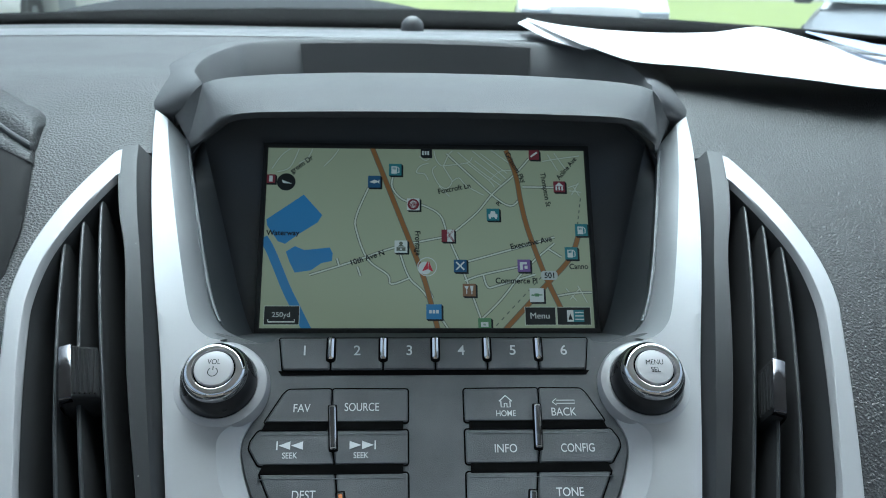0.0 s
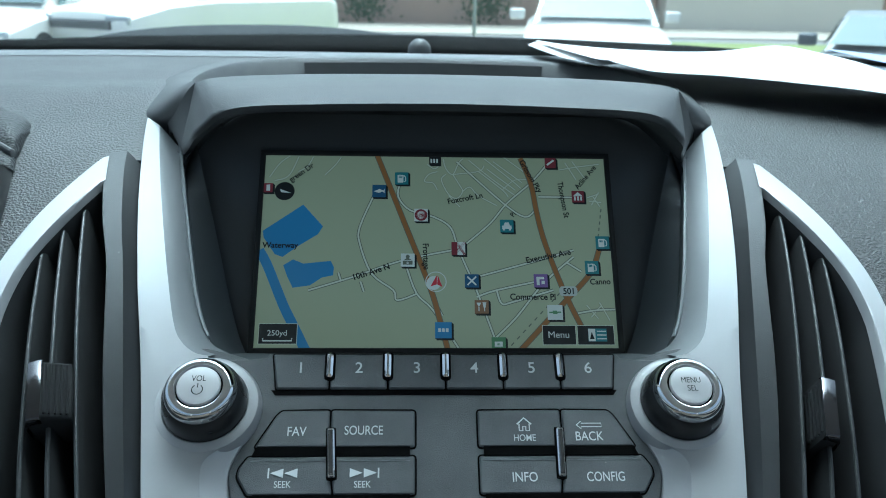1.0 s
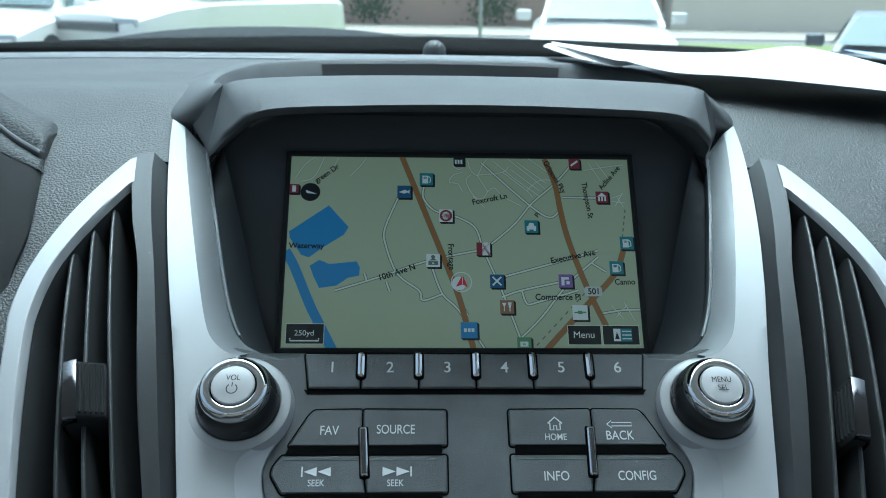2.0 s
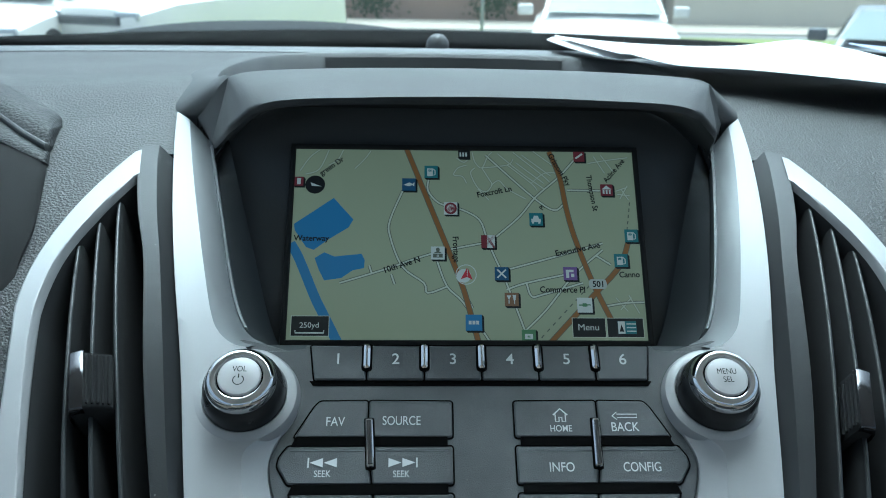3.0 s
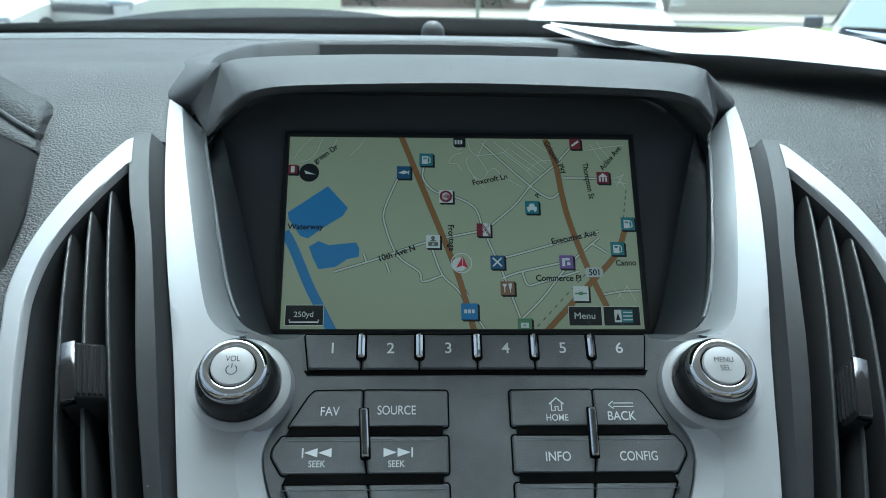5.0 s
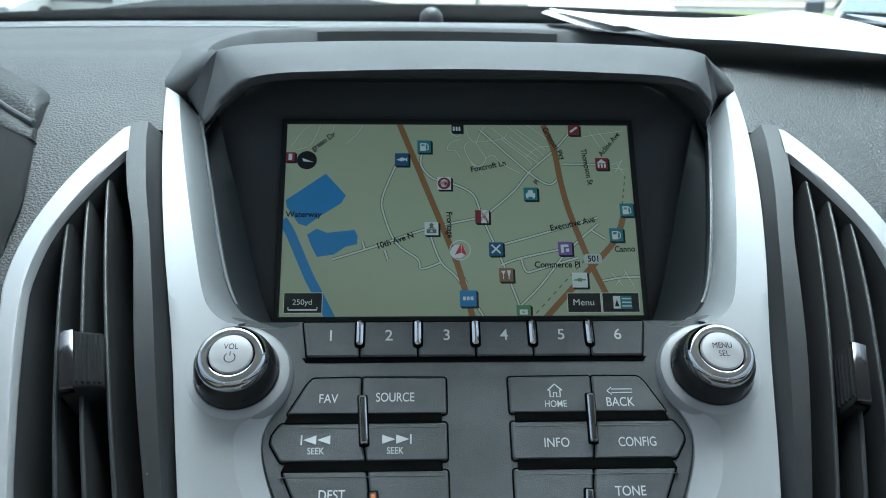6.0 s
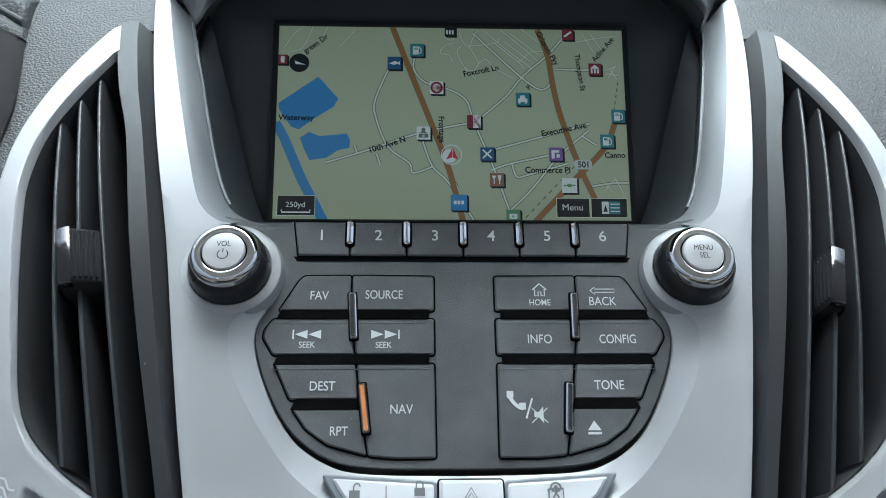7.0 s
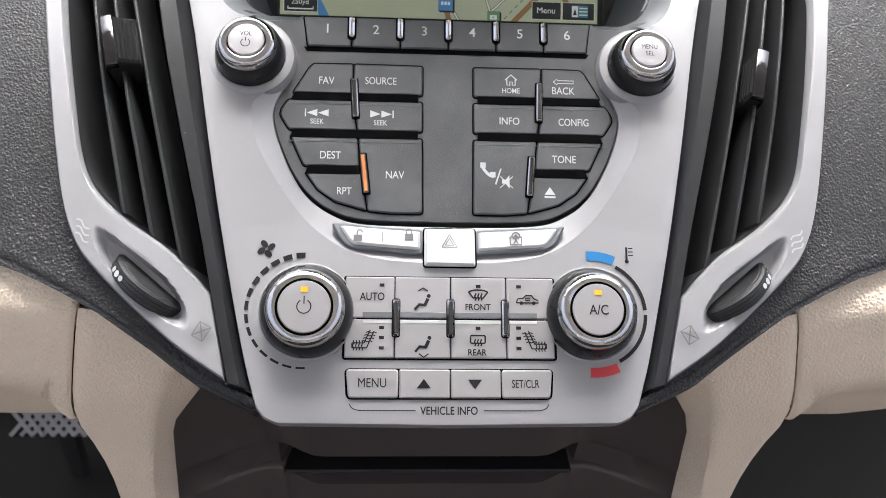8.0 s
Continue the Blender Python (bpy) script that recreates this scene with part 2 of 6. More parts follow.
def spline(pts, k=6):
    """A smooth line through the points."""
    out, n = [], len(pts)
    for i in range(n - 1):
        p0, p1, p2, p3 = (Vector(pts[max(0, min(n - 1, j))]) for j in (i - 1, i, i + 1, i + 2))
        for j in range(k):
            t = j / k
            out.append(tuple(0.5 * (2 * p1 + (p2 - p0) * t + (2 * p0 - 5 * p1 + 4 * p2 - p3) * t * t + (3 * p1 - p0 - 3 * p2 + p3) * t ** 3)))
    return out + [tuple(pts[-1])]


def resample(pts, n):
    pts = [Vector(p) for p in pts]
    run = [0.0]
    for a, b in zip(pts, pts[1:]):
        run.append(run[-1] + (b - a).length)
    out = []
    for i in range(n):
        s = run[-1] * i / (n - 1)
        j = max(k for k in range(len(run) - 1) if run[k] <= s + 1e-12)
        out.append(tuple(pts[j].lerp(pts[j + 1], min(1, (s - run[j]) / max(1e-9, run[j + 1] - run[j])))))
    return out


def plate(pts, h0, h1, bev=0.0005, base=prof, cut=0.01, bm=None):
    """A slab with a chamfered rim, laid over the stack's face."""
    bm = bm or bmesh.new()
    fresh = bmesh.new()
    low = [fresh.verts.new((x, y, h0)) for x, y in pts]
    mid = [fresh.verts.new((x, y, h1 - bev)) for x, y in pts]
    top = [fresh.verts.new((x, y, h1)) for x, y in offset(pts, bev)]
    n = len(pts)
    for a, b in ((low, mid), (mid, top)):
        for i in range(n):
            fresh.faces.new((a[i], a[(i + 1) % n], b[(i + 1) % n], b[i]))
    fresh.faces.new(top)
    bmesh.ops.triangulate(fresh, faces=[f for f in fresh.faces if len(f.verts) > 4])
    if cut:
        ys = [y for _, y in pts]
        y = math.ceil(min(ys) / cut) * cut
        while y < max(ys):
            bmesh.ops.bisect_plane(fresh, geom=fresh.verts[:] + fresh.edges[:] + fresh.faces[:], plane_co=(0, y, 0), plane_no=(0, 1, 0), dist=1e-6)
            y += cut
    for v in fresh.verts:
        v.co = on(*v.co, base)
    me = bpy.data.meshes.new("tmp")
    fresh.to_mesh(me)
    fresh.free()
    bm.from_mesh(me)
    bpy.data.meshes.remove(me)
    return bm


def skin(rows, bm=None, closed=False, cap=False):
    """A sheet through rows of points."""
    bm = bm or bmesh.new()
    vs = [[bm.verts.new(p) for p in r] for r in rows]
    n = len(rows[0])
    for a, b in zip(vs, vs[1:]):
        for i in range(n if closed else n - 1):
            bm.faces.new((a[i], a[(i + 1) % n], b[(i + 1) % n], b[i]))
    if cap:
        bm.faces.new(vs[0])
        bm.faces.new(vs[-1])
    return bm


def lathe(m, prf, n=40, bm=None):
    """A turned body: (radius, height) pairs round the z axis of the pose m."""
    rows = [[m @ Vector((r * math.cos(2 * math.pi * i / n), r * math.sin(2 * math.pi * i / n), h)) for i in range(n)] for r, h in prf]
    bm = skin(rows, bm, closed=True)
    bm.verts.ensure_lookup_table()
    bm.faces.new(bm.verts[-n:])
    return bm


def box(m, sx, sy, sz, bev=0.0, seg=2, bm=None):
    fresh = bmesh.new()
    bmesh.ops.create_cube(fresh, size=1, matrix=Matrix.Diagonal((sx, sy, sz, 1)))
    if bev:
        bmesh.ops.bevel(fresh, geom=fresh.edges[:], offset=bev, segments=seg, affect="EDGES", profile=0.6)
    bmesh.ops.transform(fresh, matrix=m, verts=fresh.verts[:])
    if bm is None:
        return fresh
    me = bpy.data.meshes.new("tmp")
    fresh.to_mesh(me)
    fresh.free()
    bm.from_mesh(me)
    bpy.data.meshes.remove(me)
    return bm


def shape(m, polys, bm=None, thick=0.00012):
    """Flat printed shapes in the plane of the pose m."""
    bm = bm or bmesh.new()
    for p in polys:
        bm.faces.new([bm.verts.new(m @ Vector((x, y, thick))) for x, y in p])
    return bm


def band(pts, width):
    """A ribbon of even width along a line, as one outline."""
    l, r, n = [], [], len(pts)
    for i, p in enumerate(pts):
        a, b = Vector(pts[max(0, i - 1)]), Vector(pts[min(n - 1, i + 1)])
        d = (b - a).normalized()
        o = Vector((-d.y, d.x)) * width / 2
        l.append((p[0] + o.x, p[1] + o.y))
        r.append((p[0] - o.x, p[1] - o.y))
    return [[l[i], l[i + 1], r[i + 1], r[i]] for i in range(n - 1)]


def disc(r, cx=0.0, cy=0.0, n=20):
    return [(cx + r * math.cos(2 * math.pi * i / n), cy + r * math.sin(2 * math.pi * i / n)) for i in range(n)]


def arc(r, a0, a1, cx=0.0, cy=0.0, n=16):
    return [(cx + r * math.cos(radians(a0 + (a1 - a0) * i / n)), cy + r * math.sin(radians(a0 + (a1 - a0) * i / n))) for i in range(n + 1)]


def rect(w, h, cx=0.0, cy=0.0):
    return [(cx - w / 2, cy - h / 2), (cx + w / 2, cy - h / 2), (cx + w / 2, cy + h / 2), (cx - w / 2, cy + h / 2)]


def text(body, m, size, material, parent, name="lettering", wide=0.82, thick=0.00012, bold=0.0):
    """Raised print: the words, with capitals of that height, centred on the pose m."""
    cu = bpy.data.curves.new("tmp", "FONT")
    cu.body, cu.size, cu.align_x, cu.align_y = body, size / 0.7, "CENTER", "CENTER"
    cu.offset = bold * size
    ob = bpy.data.objects.new("tmp", cu)
    me = bpy.data.meshes.new_from_object(ob)
    bm = bmesh.new()
    bm.from_mesh(me)
    bpy.data.objects.remove(ob)
    bpy.data.meshes.remove(me)
    bpy.data.curves.remove(cu)
    xs, ys = [v.co.x for v in bm.verts], [v.co.y for v in bm.verts]
    cx, cy = (min(xs) + max(xs)) / 2, (min(ys) + max(ys)) / 2
    for v in bm.verts:
        v.co = m @ Vector(((v.co.x - cx) * wide, v.co.y - cy, thick))
    return part(name, bm, material, parent)

# ---- outlines of the centre stack (left half, top to bottom) ----
OUT = spline([(-0.139, 0.119), (-0.128, 0.076), (-0.1195, 0.042), (-0.1125, 0.0145), (-0.1062, -0.0095), (-0.1015, -0.03), (-0.0945, -0.065), (-0.0885, -0.095), (-0.082, -0.125), (-0.0755, -0.152), (-0.0705, -0.168)]) + [(-0.0675, -0.1715), (-0.063, -0.1735)]
RIDGE_UP = spline([(-0.1305, 0.111), (-0.1135, 0.0557), (-0.1025, 0.019), (-0.0957, -0.0028), (-0.0915, -0.0105), (-0.0855, -0.0152), (-0.0795, -0.0162)])
WELL = spline([(-0.1175, 0.097), (-0.103, 0.05), (-0.0923, 0.0135), (-0.0865, -0.002), (-0.0815, -0.0095), (-0.0755, -0.0128)])
RIDGE_LOW = spline([(-0.0722, -0.0482), (-0.0765, -0.0515), (-0.0778, -0.0565), (-0.0752, -0.0688), (-0.0695, -0.0795), (-0.0622, -0.0905), (-0.053, -0.1012), (-0.0405, -0.1097), (-0.025, -0.1139), (0.0, -0.1152)])
KEYLINE = spline([(-0.0632, -0.031), (-0.0655, -0.043), (-0.0702, -0.0555), (-0.0657, -0.0718), (-0.0568, -0.0871), (-0.0449, -0.0957), (-0.0316, -0.0988), (0.0, -0.0995)])
KNOB = (0.0795, -0.0334)


stack = thing("centre_stack", "silver and dark grey car centre stack with radio and climate controls", "centre console", on(0, -0.17))

# silver face, in one piece from tip to tip
def pieces(segments, n):
    """Lines joined end to end, each cut into its own number of steps."""
    out = []
    for seg, k in zip(segments, n):
        out += resample(seg, k + 1)[:-1]
    return out + [tuple(segments[-1][-1])]


def upto(line, lo, hi):
    return [p for p in line if lo <= p[1] <= hi]


collar = arc(0.0165, 95, -68, -KNOB[0], KNOB[1], 24)
outer = [upto(OUT, -0.012, 1), upto(OUT, -0.05, -0.0121), upto(OUT, -1, -0.0501) + [(0.0, -0.1742)]]
outer = [outer[0] + outer[1][:1], outer[1] + outer[2][:1], outer[2]]
inner = [RIDGE_UP[:-2] + collar[:1], collar, collar[-1:] + RIDGE_LOW[1:]]
outer, inner = pieces(outer, (96, 40, 140)), pieces(inner, (96, 40, 140))
rows = []
for k, h in ((0, -0.012), (0, -0.0022), (0.004, -0.0009), (0.012, -0.0002), (0.03, 0.0), (0.2, 0.0), (0.4, 0.0), (0.6, 0.0), (0.8, 0.0), (1.0, 0.0)):
    half = [(a * (1 - k) + c * k, b * (1 - k) + d * k) for (a, b), (c, d) in zip(outer, inner)]
    half = half + [(-x, y) for x, y in reversed(half[:-1])]
    rows.append([on(x, y, h) for x, y in half])
part("silver_face", skin(rows), SILVER, stack, "satin silver painted face plate")
# matt band between the face and the display well, and the bright slope down to the keys
for s in (1, -1):
    n = 97
    a, b = resample(RIDGE_UP[:-2], n), resample(WELL, n)
    rows = [[on(s * (x - 0.0007), y - 0.0003, -0.0012) for x, y in a], [on(s * x, y, -0.00005) for x, y in a], [on(s * (x * 0.7 + p * 0.3), y * 0.7 + q * 0.3, -0.0008) for (x, y), (p, q) in zip(a, b)], [on(s * x, y, -0.0034) for x, y in b], [on(s * (x + 0.0012), y, -0.011) for x, y in b]]
    part("well_bevel", skin(rows), BEVEL, stack, "matt grey bevel beside the display")
    a, b = resample([(-0.0668, -0.0442)] + RIDGE_LOW[1:], 141), resample(KEYLINE[2:], 141)
    lowk = lambda y: keyplane(y) - prof(y)
    rows = [[on(s * (x - 0.0008), y - 0.0003, -0.0012) for x, y in a], [on(s * x, y, -0.00005) for x, y in a], [on(s * x, y, lowk(y) + 0.001) for x, y in b], [on(s * x * 0.99, y, lowk(y) - 0.004) for x, y in b]]
    part("key_bevel", skin(rows), SILVER, stack, "bright silver bevel round the keys")

for s in (1, -1):
    line = resample(WELL[:-9], 30)
    part("well_lip", skin([[on(s * (x + e), y, h) for x, y in line] for e, h in ((-0.0002, -0.0032), (0.0002, -0.0025), (0.0012, -0.0027), (0.0015, -0.006))]), BEVEL, stack, "thin grey lip beside the display")

# dark key panel
panel = [(-0.0605, -0.0153), (-0.0615, -0.0166), (-0.0665, -0.0172), (-0.0775, -0.0174), (-0.0775, -0.04)] + KEYLINE[10:]
panel = panel + [(-x, y) for x, y in reversed(panel) if abs(x) > 1e-6]
part("key_panel", plate(panel, -0.02, 0.0, 0.0004, keyplane), KEYGREY, stack, "dark grey speckled key panel")

for s in (1, -1):
    part("panel_corner", plate([(s * x, y) for x, y in ((-0.0905, -0.0125), (-0.083, -0.0122), (-0.076, -0.0138), (-0.066, -0.017), (-0.07, -0.022), (-0.0905, -0.022))], -0.012, -0.0012, 0.0004, prof, 0), KEYGREY, stack, "dark grey corner beside the knob")

# display well: side walls, back and ledge
wl = resample(WELL, 20)
for s in (1, -1):
    rows = [[on(s * (x + 0.0012), y, -0.009) for x, y in wl], [STACK @ Vector((s * (x * 0.93), min(y * 1.0 + 0.002, 0.105), 0.004)) for x, y in wl]]
    part("well_wall", skin(rows), WELLBLACK, stack, "black side wall of the display well")
part("well_back", box(STACK @ pose(0, 0.052, -0.006), 0.235, 0.125, 0.006, 0.001), WELLLIFTED, stack, "black panel round the display")
rows = [[STACK @ Vector((u, -0.0172 + 0.0017 * (abs(u) < 0.062), keyplane(-0.0165) - 0.0022)) for u in (-0.079, -0.062, -0.0605, 0, 0.0605, 0.062, 0.079)], [STACK @ Vector((u, -0.0135, keyplane(-0.0165) - 0.009)) for u in (-0.08, -0.062, -0.0605, 0, 0.0605, 0.062, 0.08)], [STACK @ Vector((u, -0.0022, 0.0)) for u in (-0.084, -0.062, -0.0605, 0, 0.0605, 0.062, 0.084)]]
part("well_ledge", skin(rows), WELLBLACK, stack, "black ledge under the display")


def key(outline, h=0.0012, material=KEYGREY, base=keyplane, name="button", r=0.0012, bev=0.0005, label="", gap=0.0006, deep=0.006):
    """A push button with a dark gap round it."""
    o = rounded(outline, r, 3) if r else outline
    if gap:
        part("button_gap", plate(offset(o, -gap), -deep, 0.00025, 0.0001, base, 0), GAP, stack)
    return part(name, plate(o, -deep, h, bev, base, 0), material, stack, label)


# six preset keys and the bright bars between them
for i in range(6):
    x0, x1 = -0.0592 + i * 0.01975, -0.0592 + (i + 1) * 0.01975
    lo0 = 0.0018 if i == 0 else 0
    lo1 = 0.0018 if i == 5 else 0
    k = key([(x0 + 0.0003 + lo0, -0.0282), (x1 - 0.0003 - lo1, -0.0282), (x1 - 0.0003, -0.0158), (x0 + 0.0003, -0.0158)], 0.0011, r=0.0006, gap=0.0006)
    text(str(i + 1), fr((x0 + x1) / 2, -0.0208, 0.0012, keyplane), 0.0039, INK, k, "numeral", 1.02, bold=0.012)
for i in range(1, 6):
    x = -0.0592 + i * 0.01975
    part("bar_socket", plate(rounded(rect(0.0037, 0.0102, x, -0.0203), 0.0014, 3), -0.002, 0.0013, 0.0002, keyplane, 0), GAP, stack)
    part("chrome_bar", plate(rounded(rect(0.0022, 0.0088, x, -0.02), 0.0009, 3), -0.002, 0.0027, 0.0008, keyplane, 0), CHROME, stack, "slim chrome divider bar")
# near-black strip paints the shade below the preset keys
part("key_shadow_slot", plate([(-0.0575, -0.0301), (0.0575, -0.0301), (0.0588, -0.0284), (-0.0588, -0.0284)], -0.004, 0.0003, 0.0001, keyplane, 0), GAP, stack)

# two blocks of keys
LEFT = {
    "FAV": [(-0.0387, -0.0355), (-0.0387, -0.0479), (-0.0625, -0.0479), (-0.0563, -0.0375), (-0.0545, -0.0357)],
    "SOURCE": [(-0.0381, -0.0355), (-0.0105, -0.0357), (-0.0105, -0.0479), (-0.0381, -0.0479)],
    "REW": [(-0.0387, -0.0508), (-0.0369, -0.063), (-0.0635, -0.063), (-0.0672, -0.0572), (-0.0668, -0.0545), (-0.0642, -0.0508)],
    "FFW": [(-0.0381, -0.0508), (-0.0105, -0.0508), (-0.0105, -0.063), (-0.0363, -0.063)],
    "DEST": [(-0.0352, -0.0776), (-0.0573, -0.0776), (-0.0628, -0.066), (-0.0365, -0.066)],
    "RPT": [(-0.0346, -0.0806), (-0.0562, -0.0806), (-0.0517, -0.0869), (-0.0445, -0.0918), (-0.0322, -0.0952)],
    "NAV": [(-0.0359, -0.066), (-0.0105, -0.066), (-0.0102, -0.096), (-0.0228, -0.0961), (-0.0316, -0.0953), (-0.034, -0.0806)],
}
keyset = {}
for n, o in LEFT.items():
    keyset[n] = key(o, 0.0009, bev=0.0005, r=0.0009, gap=0.0006)
    keyset[n + "_r"] = key(mirror(o), 0.0009, bev=0.0005, r=0.0009, gap=0.0006)
# near-black plates on the keys paint the slots' shade, paler hairlines below
for s in (1, -1):
    for x0, x1, y0, y1 in ((-0.0632, -0.0121, -0.0508, -0.0477), (-0.0632, -0.0121, -0.0662, -0.0629), (-0.0568, -0.0352, -0.0808, -0.0775)):
        o = [(s * x, y) for x, y in ((x0, y0), (x1, y0), (x1, y1), (x0 + 0.0015, y1))]
        part("slot_shade", plate(o, -0.004, 0.001, 0.0001, keyplane, 0), GAP, stack)
        o = [(s * x, y) for x, y in ((x0 - 0.0002, y0 - 0.0017), (x1, y0 - 0.0017), (x1, y0 - 0.0015), (x0 - 0.0002, y0 - 0.0015))]
        if y0 > -0.07:
            part("slot_edge_line", plate(o, -0.004, 0.00105, 0.0001, keyplane, 0), BEVEL, stack)
for i, (x, y, t, w, m) in enumerate(((-0.0376, -0.05, 3.5, 0.0026, SMOKED), (0.0372, -0.05, -1.5, 0.0026, SMOKED), (-0.0332, -0.0806, 6.5, 0.0026, ORANGE), (0.0332, -0.0806, -4.5, 0.0026, SMOKED))):
    f = fr(x, y, 0.0, keyplane, t)
    part("bar_socket", box(f @ pose(0, 0, 0.0002), 0.0038, 0.0178, 0.0022, 0.001, 2), GAP, stack)
    b = part("indicator_bar", box(f @ pose(0, 0, 0.001), 0.0025, 0.0164, 0.0036, 0.0008, 3), CHROME if m is SMOKED else SMOKED, stack, "slim chrome indicator bar" if m is SMOKED else "slim chrome indicator bar with a painted orange reflection")
    part("bar_face", box(f @ pose(0, 0, 0.0027), 0.0015, 0.0148, 0.0006, 0.0002, 1), m, b)
for n, s, x, y, z in (("FAV", "FAV", -0.0491, -0.0427, 0.0036), ("SOURCE", "SOURCE", -0.0273, -0.0424, 0.0036), ("REW", "SEEK", -0.0525, -0.0597, 0.0025), ("FFW", "SEEK", -0.0272, -0.0598, 0.0025), ("DEST", "DEST", -0.0468, -0.0733, 0.0036), ("NAV", "NAV", -0.0211, -0.0808, 0.0036), ("RPT", "RPT", -0.041, -0.0876, 0.0034),
                      ("SOURCE_r", "HOME", 0.0258, -0.0451, 0.0026), ("FAV_r", "BACK", 0.0474, -0.0446, 0.0036), ("FFW_r", "INFO", 0.025, -0.0578, 0.0036), ("REW_r", "CONFIG", 0.0513, -0.0578, 0.0036), ("DEST_r", "TONE", 0.047, -0.0732, 0.0036)):
    text(s, fr(x, y, 0.001, keyplane), z * 0.85, INK, keyset[n], wide=0.77 if len(s) > 5 else 0.84, bold=0.006)
mm = 0.001
part("seek_symbol", shape(fr(-0.0525, -0.0562, 0.001, keyplane), [[(-0.0042, 0), (0, 0.0015), (0, -0.0015)], [(0.0003, 0), (0.0045, 0.0015), (0.0045, -0.0015)], rect(0.0005, 0.0032, -0.0047)]), INK, keyset["REW"])
part("seek_symbol", shape(fr(-0.0269, -0.0562, 0.001, keyplane), [[(0.0042, 0), (0, -0.0015), (0, 0.0015)], [(-0.0003, 0), (-0.0045, -0.0015), (-0.0045, 0.0015)], rect(0.0005, 0.0032, 0.0047)]), INK, keyset["FFW"])
hm = fr(0.0258, -0.0408, 0.001, keyplane)
part("home_symbol", shape(hm, band([(-0.0024, 0.0002), (0, 0.0024), (0.0024, 0.0002)], 0.0005) + band([(-0.0017, 0.0004), (-0.0017, -0.002), (-0.0005, -0.002), (-0.0005, -0.0006), (0.0005, -0.0006), (0.0005, -0.002), (0.0017, -0.002), (0.0017, 0.0004)], 0.0004)), INK, keyset["SOURCE_r"])
part("back_symbol", shape(fr(0.0475, -0.0409, 0.001, keyplane), band([(-0.0042, 0), (-0.0026, 0.0013), (-0.0026, 0.0006), (0.0042, 0.0006), (0.0042, -0.0006), (-0.0026, -0.0006), (-0.0026, -0.0013), (-0.0042, 0)], 0.0003)), INK, keyset["FAV_r"])
ph = fr(0.0199, -0.0806, 0.001, keyplane)
part("phone_symbol", shape(ph, band(spline([(-0.0062, 0.0052), (-0.0056, 0.003), (-0.0035, 0.0006), (-0.0015, -0.0002)]), 0.0012) + [rect(0.0022, 0.0022, -0.0058, 0.0045), rect(0.0022, 0.0022, -0.0019, 0.0006)] + band([(-0.0008, -0.0034), (0.0014, 0.0032)], 0.0006)), INK, keyset["NAV_r"])
part("mute_symbol", shape(ph, [[(0.0018, -0.003), (0.0033, -0.003), (0.0048, -0.005), (0.0048, 0.0005), (0.0033, -0.0013), (0.0018, -0.0013)]] + band([(0.001, -0.0048), (0.0062, 0.0)], 0.0003) + band([(0.001, 0.0), (0.0062, -0.0048)], 0.0003)), INK, keyset["NAV_r"])
part("eject_symbol", shape(fr(0.041, -0.0872, 0.001, keyplane), [[(-0.0022, -0.0006), (0.0022, -0.0006), (0, 0.0026)], rect(0.0044, 0.0008, 0, -0.0015)]), INK, keyset["RPT_r"])


def small_knob(s, lines, label):
    f = fr(s * KNOB[0], KNOB[1], 0.0)
    part("knob_ring", lathe(f, [(0.0138, -0.004), (0.0138, 0.0002), (0.0142, 0.0005), (0.0157, 0.0004), (0.0171, -0.0003), (0.0182, -0.0026), (0.0186, -0.006)], 64), SILVER, stack, "silver collar round the knob")
    b = part("rotary_knob", lathe(f, [(0.0138, -0.002), (0.0137, 0.002), (0.0128, 0.0065), (0.0112, 0.0088)], 56), GLOSSBLACK, stack, label)
    part("chrome_ring", lathe(f, [(0.0113, 0.0068), (0.0116, 0.0078), (0.0116, 0.0088), (0.0113, 0.0102), (0.0105, 0.0115), (0.0095, 0.0122), (0.0085, 0.0124), (0.0078, 0.0122), (0.0073, 0.0114)], 56), CHROME, b)
    part("cap_gap", lathe(f, [(0.0074, 0.0105), (0.0074, 0.0114), (0.0068, 0.01145)], 48), GAP, b)
    part("cap", lathe(f, [(0.007, 0.0095), (0.007, 0.0119), (0.0066, 0.0124), (0.005, 0.01265), (0.001, 0.0128)], 48), KEYSILVER, b, "pale silver knob cap")
    for t, y in lines:
        text(t, f @ pose(0, y, 0.0129), 0.00205, INKDARK, b, wide=0.82)
    return b, f


b, f = small_knob(-1, [("VOL", 0.0022)], "black volume knob with chrome ring and pale cap")
part("power_symbol", shape(f @ pose(0, -0.0018, 0.0129), band(arc(0.0017, 125, 415, n=20), 0.0003) + band([(0, 0.0007), (0, 0.0022)], 0.0003)), INKDARK, b)
small_knob(1, [("MENU", 0.0015), ("SEL", -0.0015)], "black menu knob with chrome ring and pale cap")

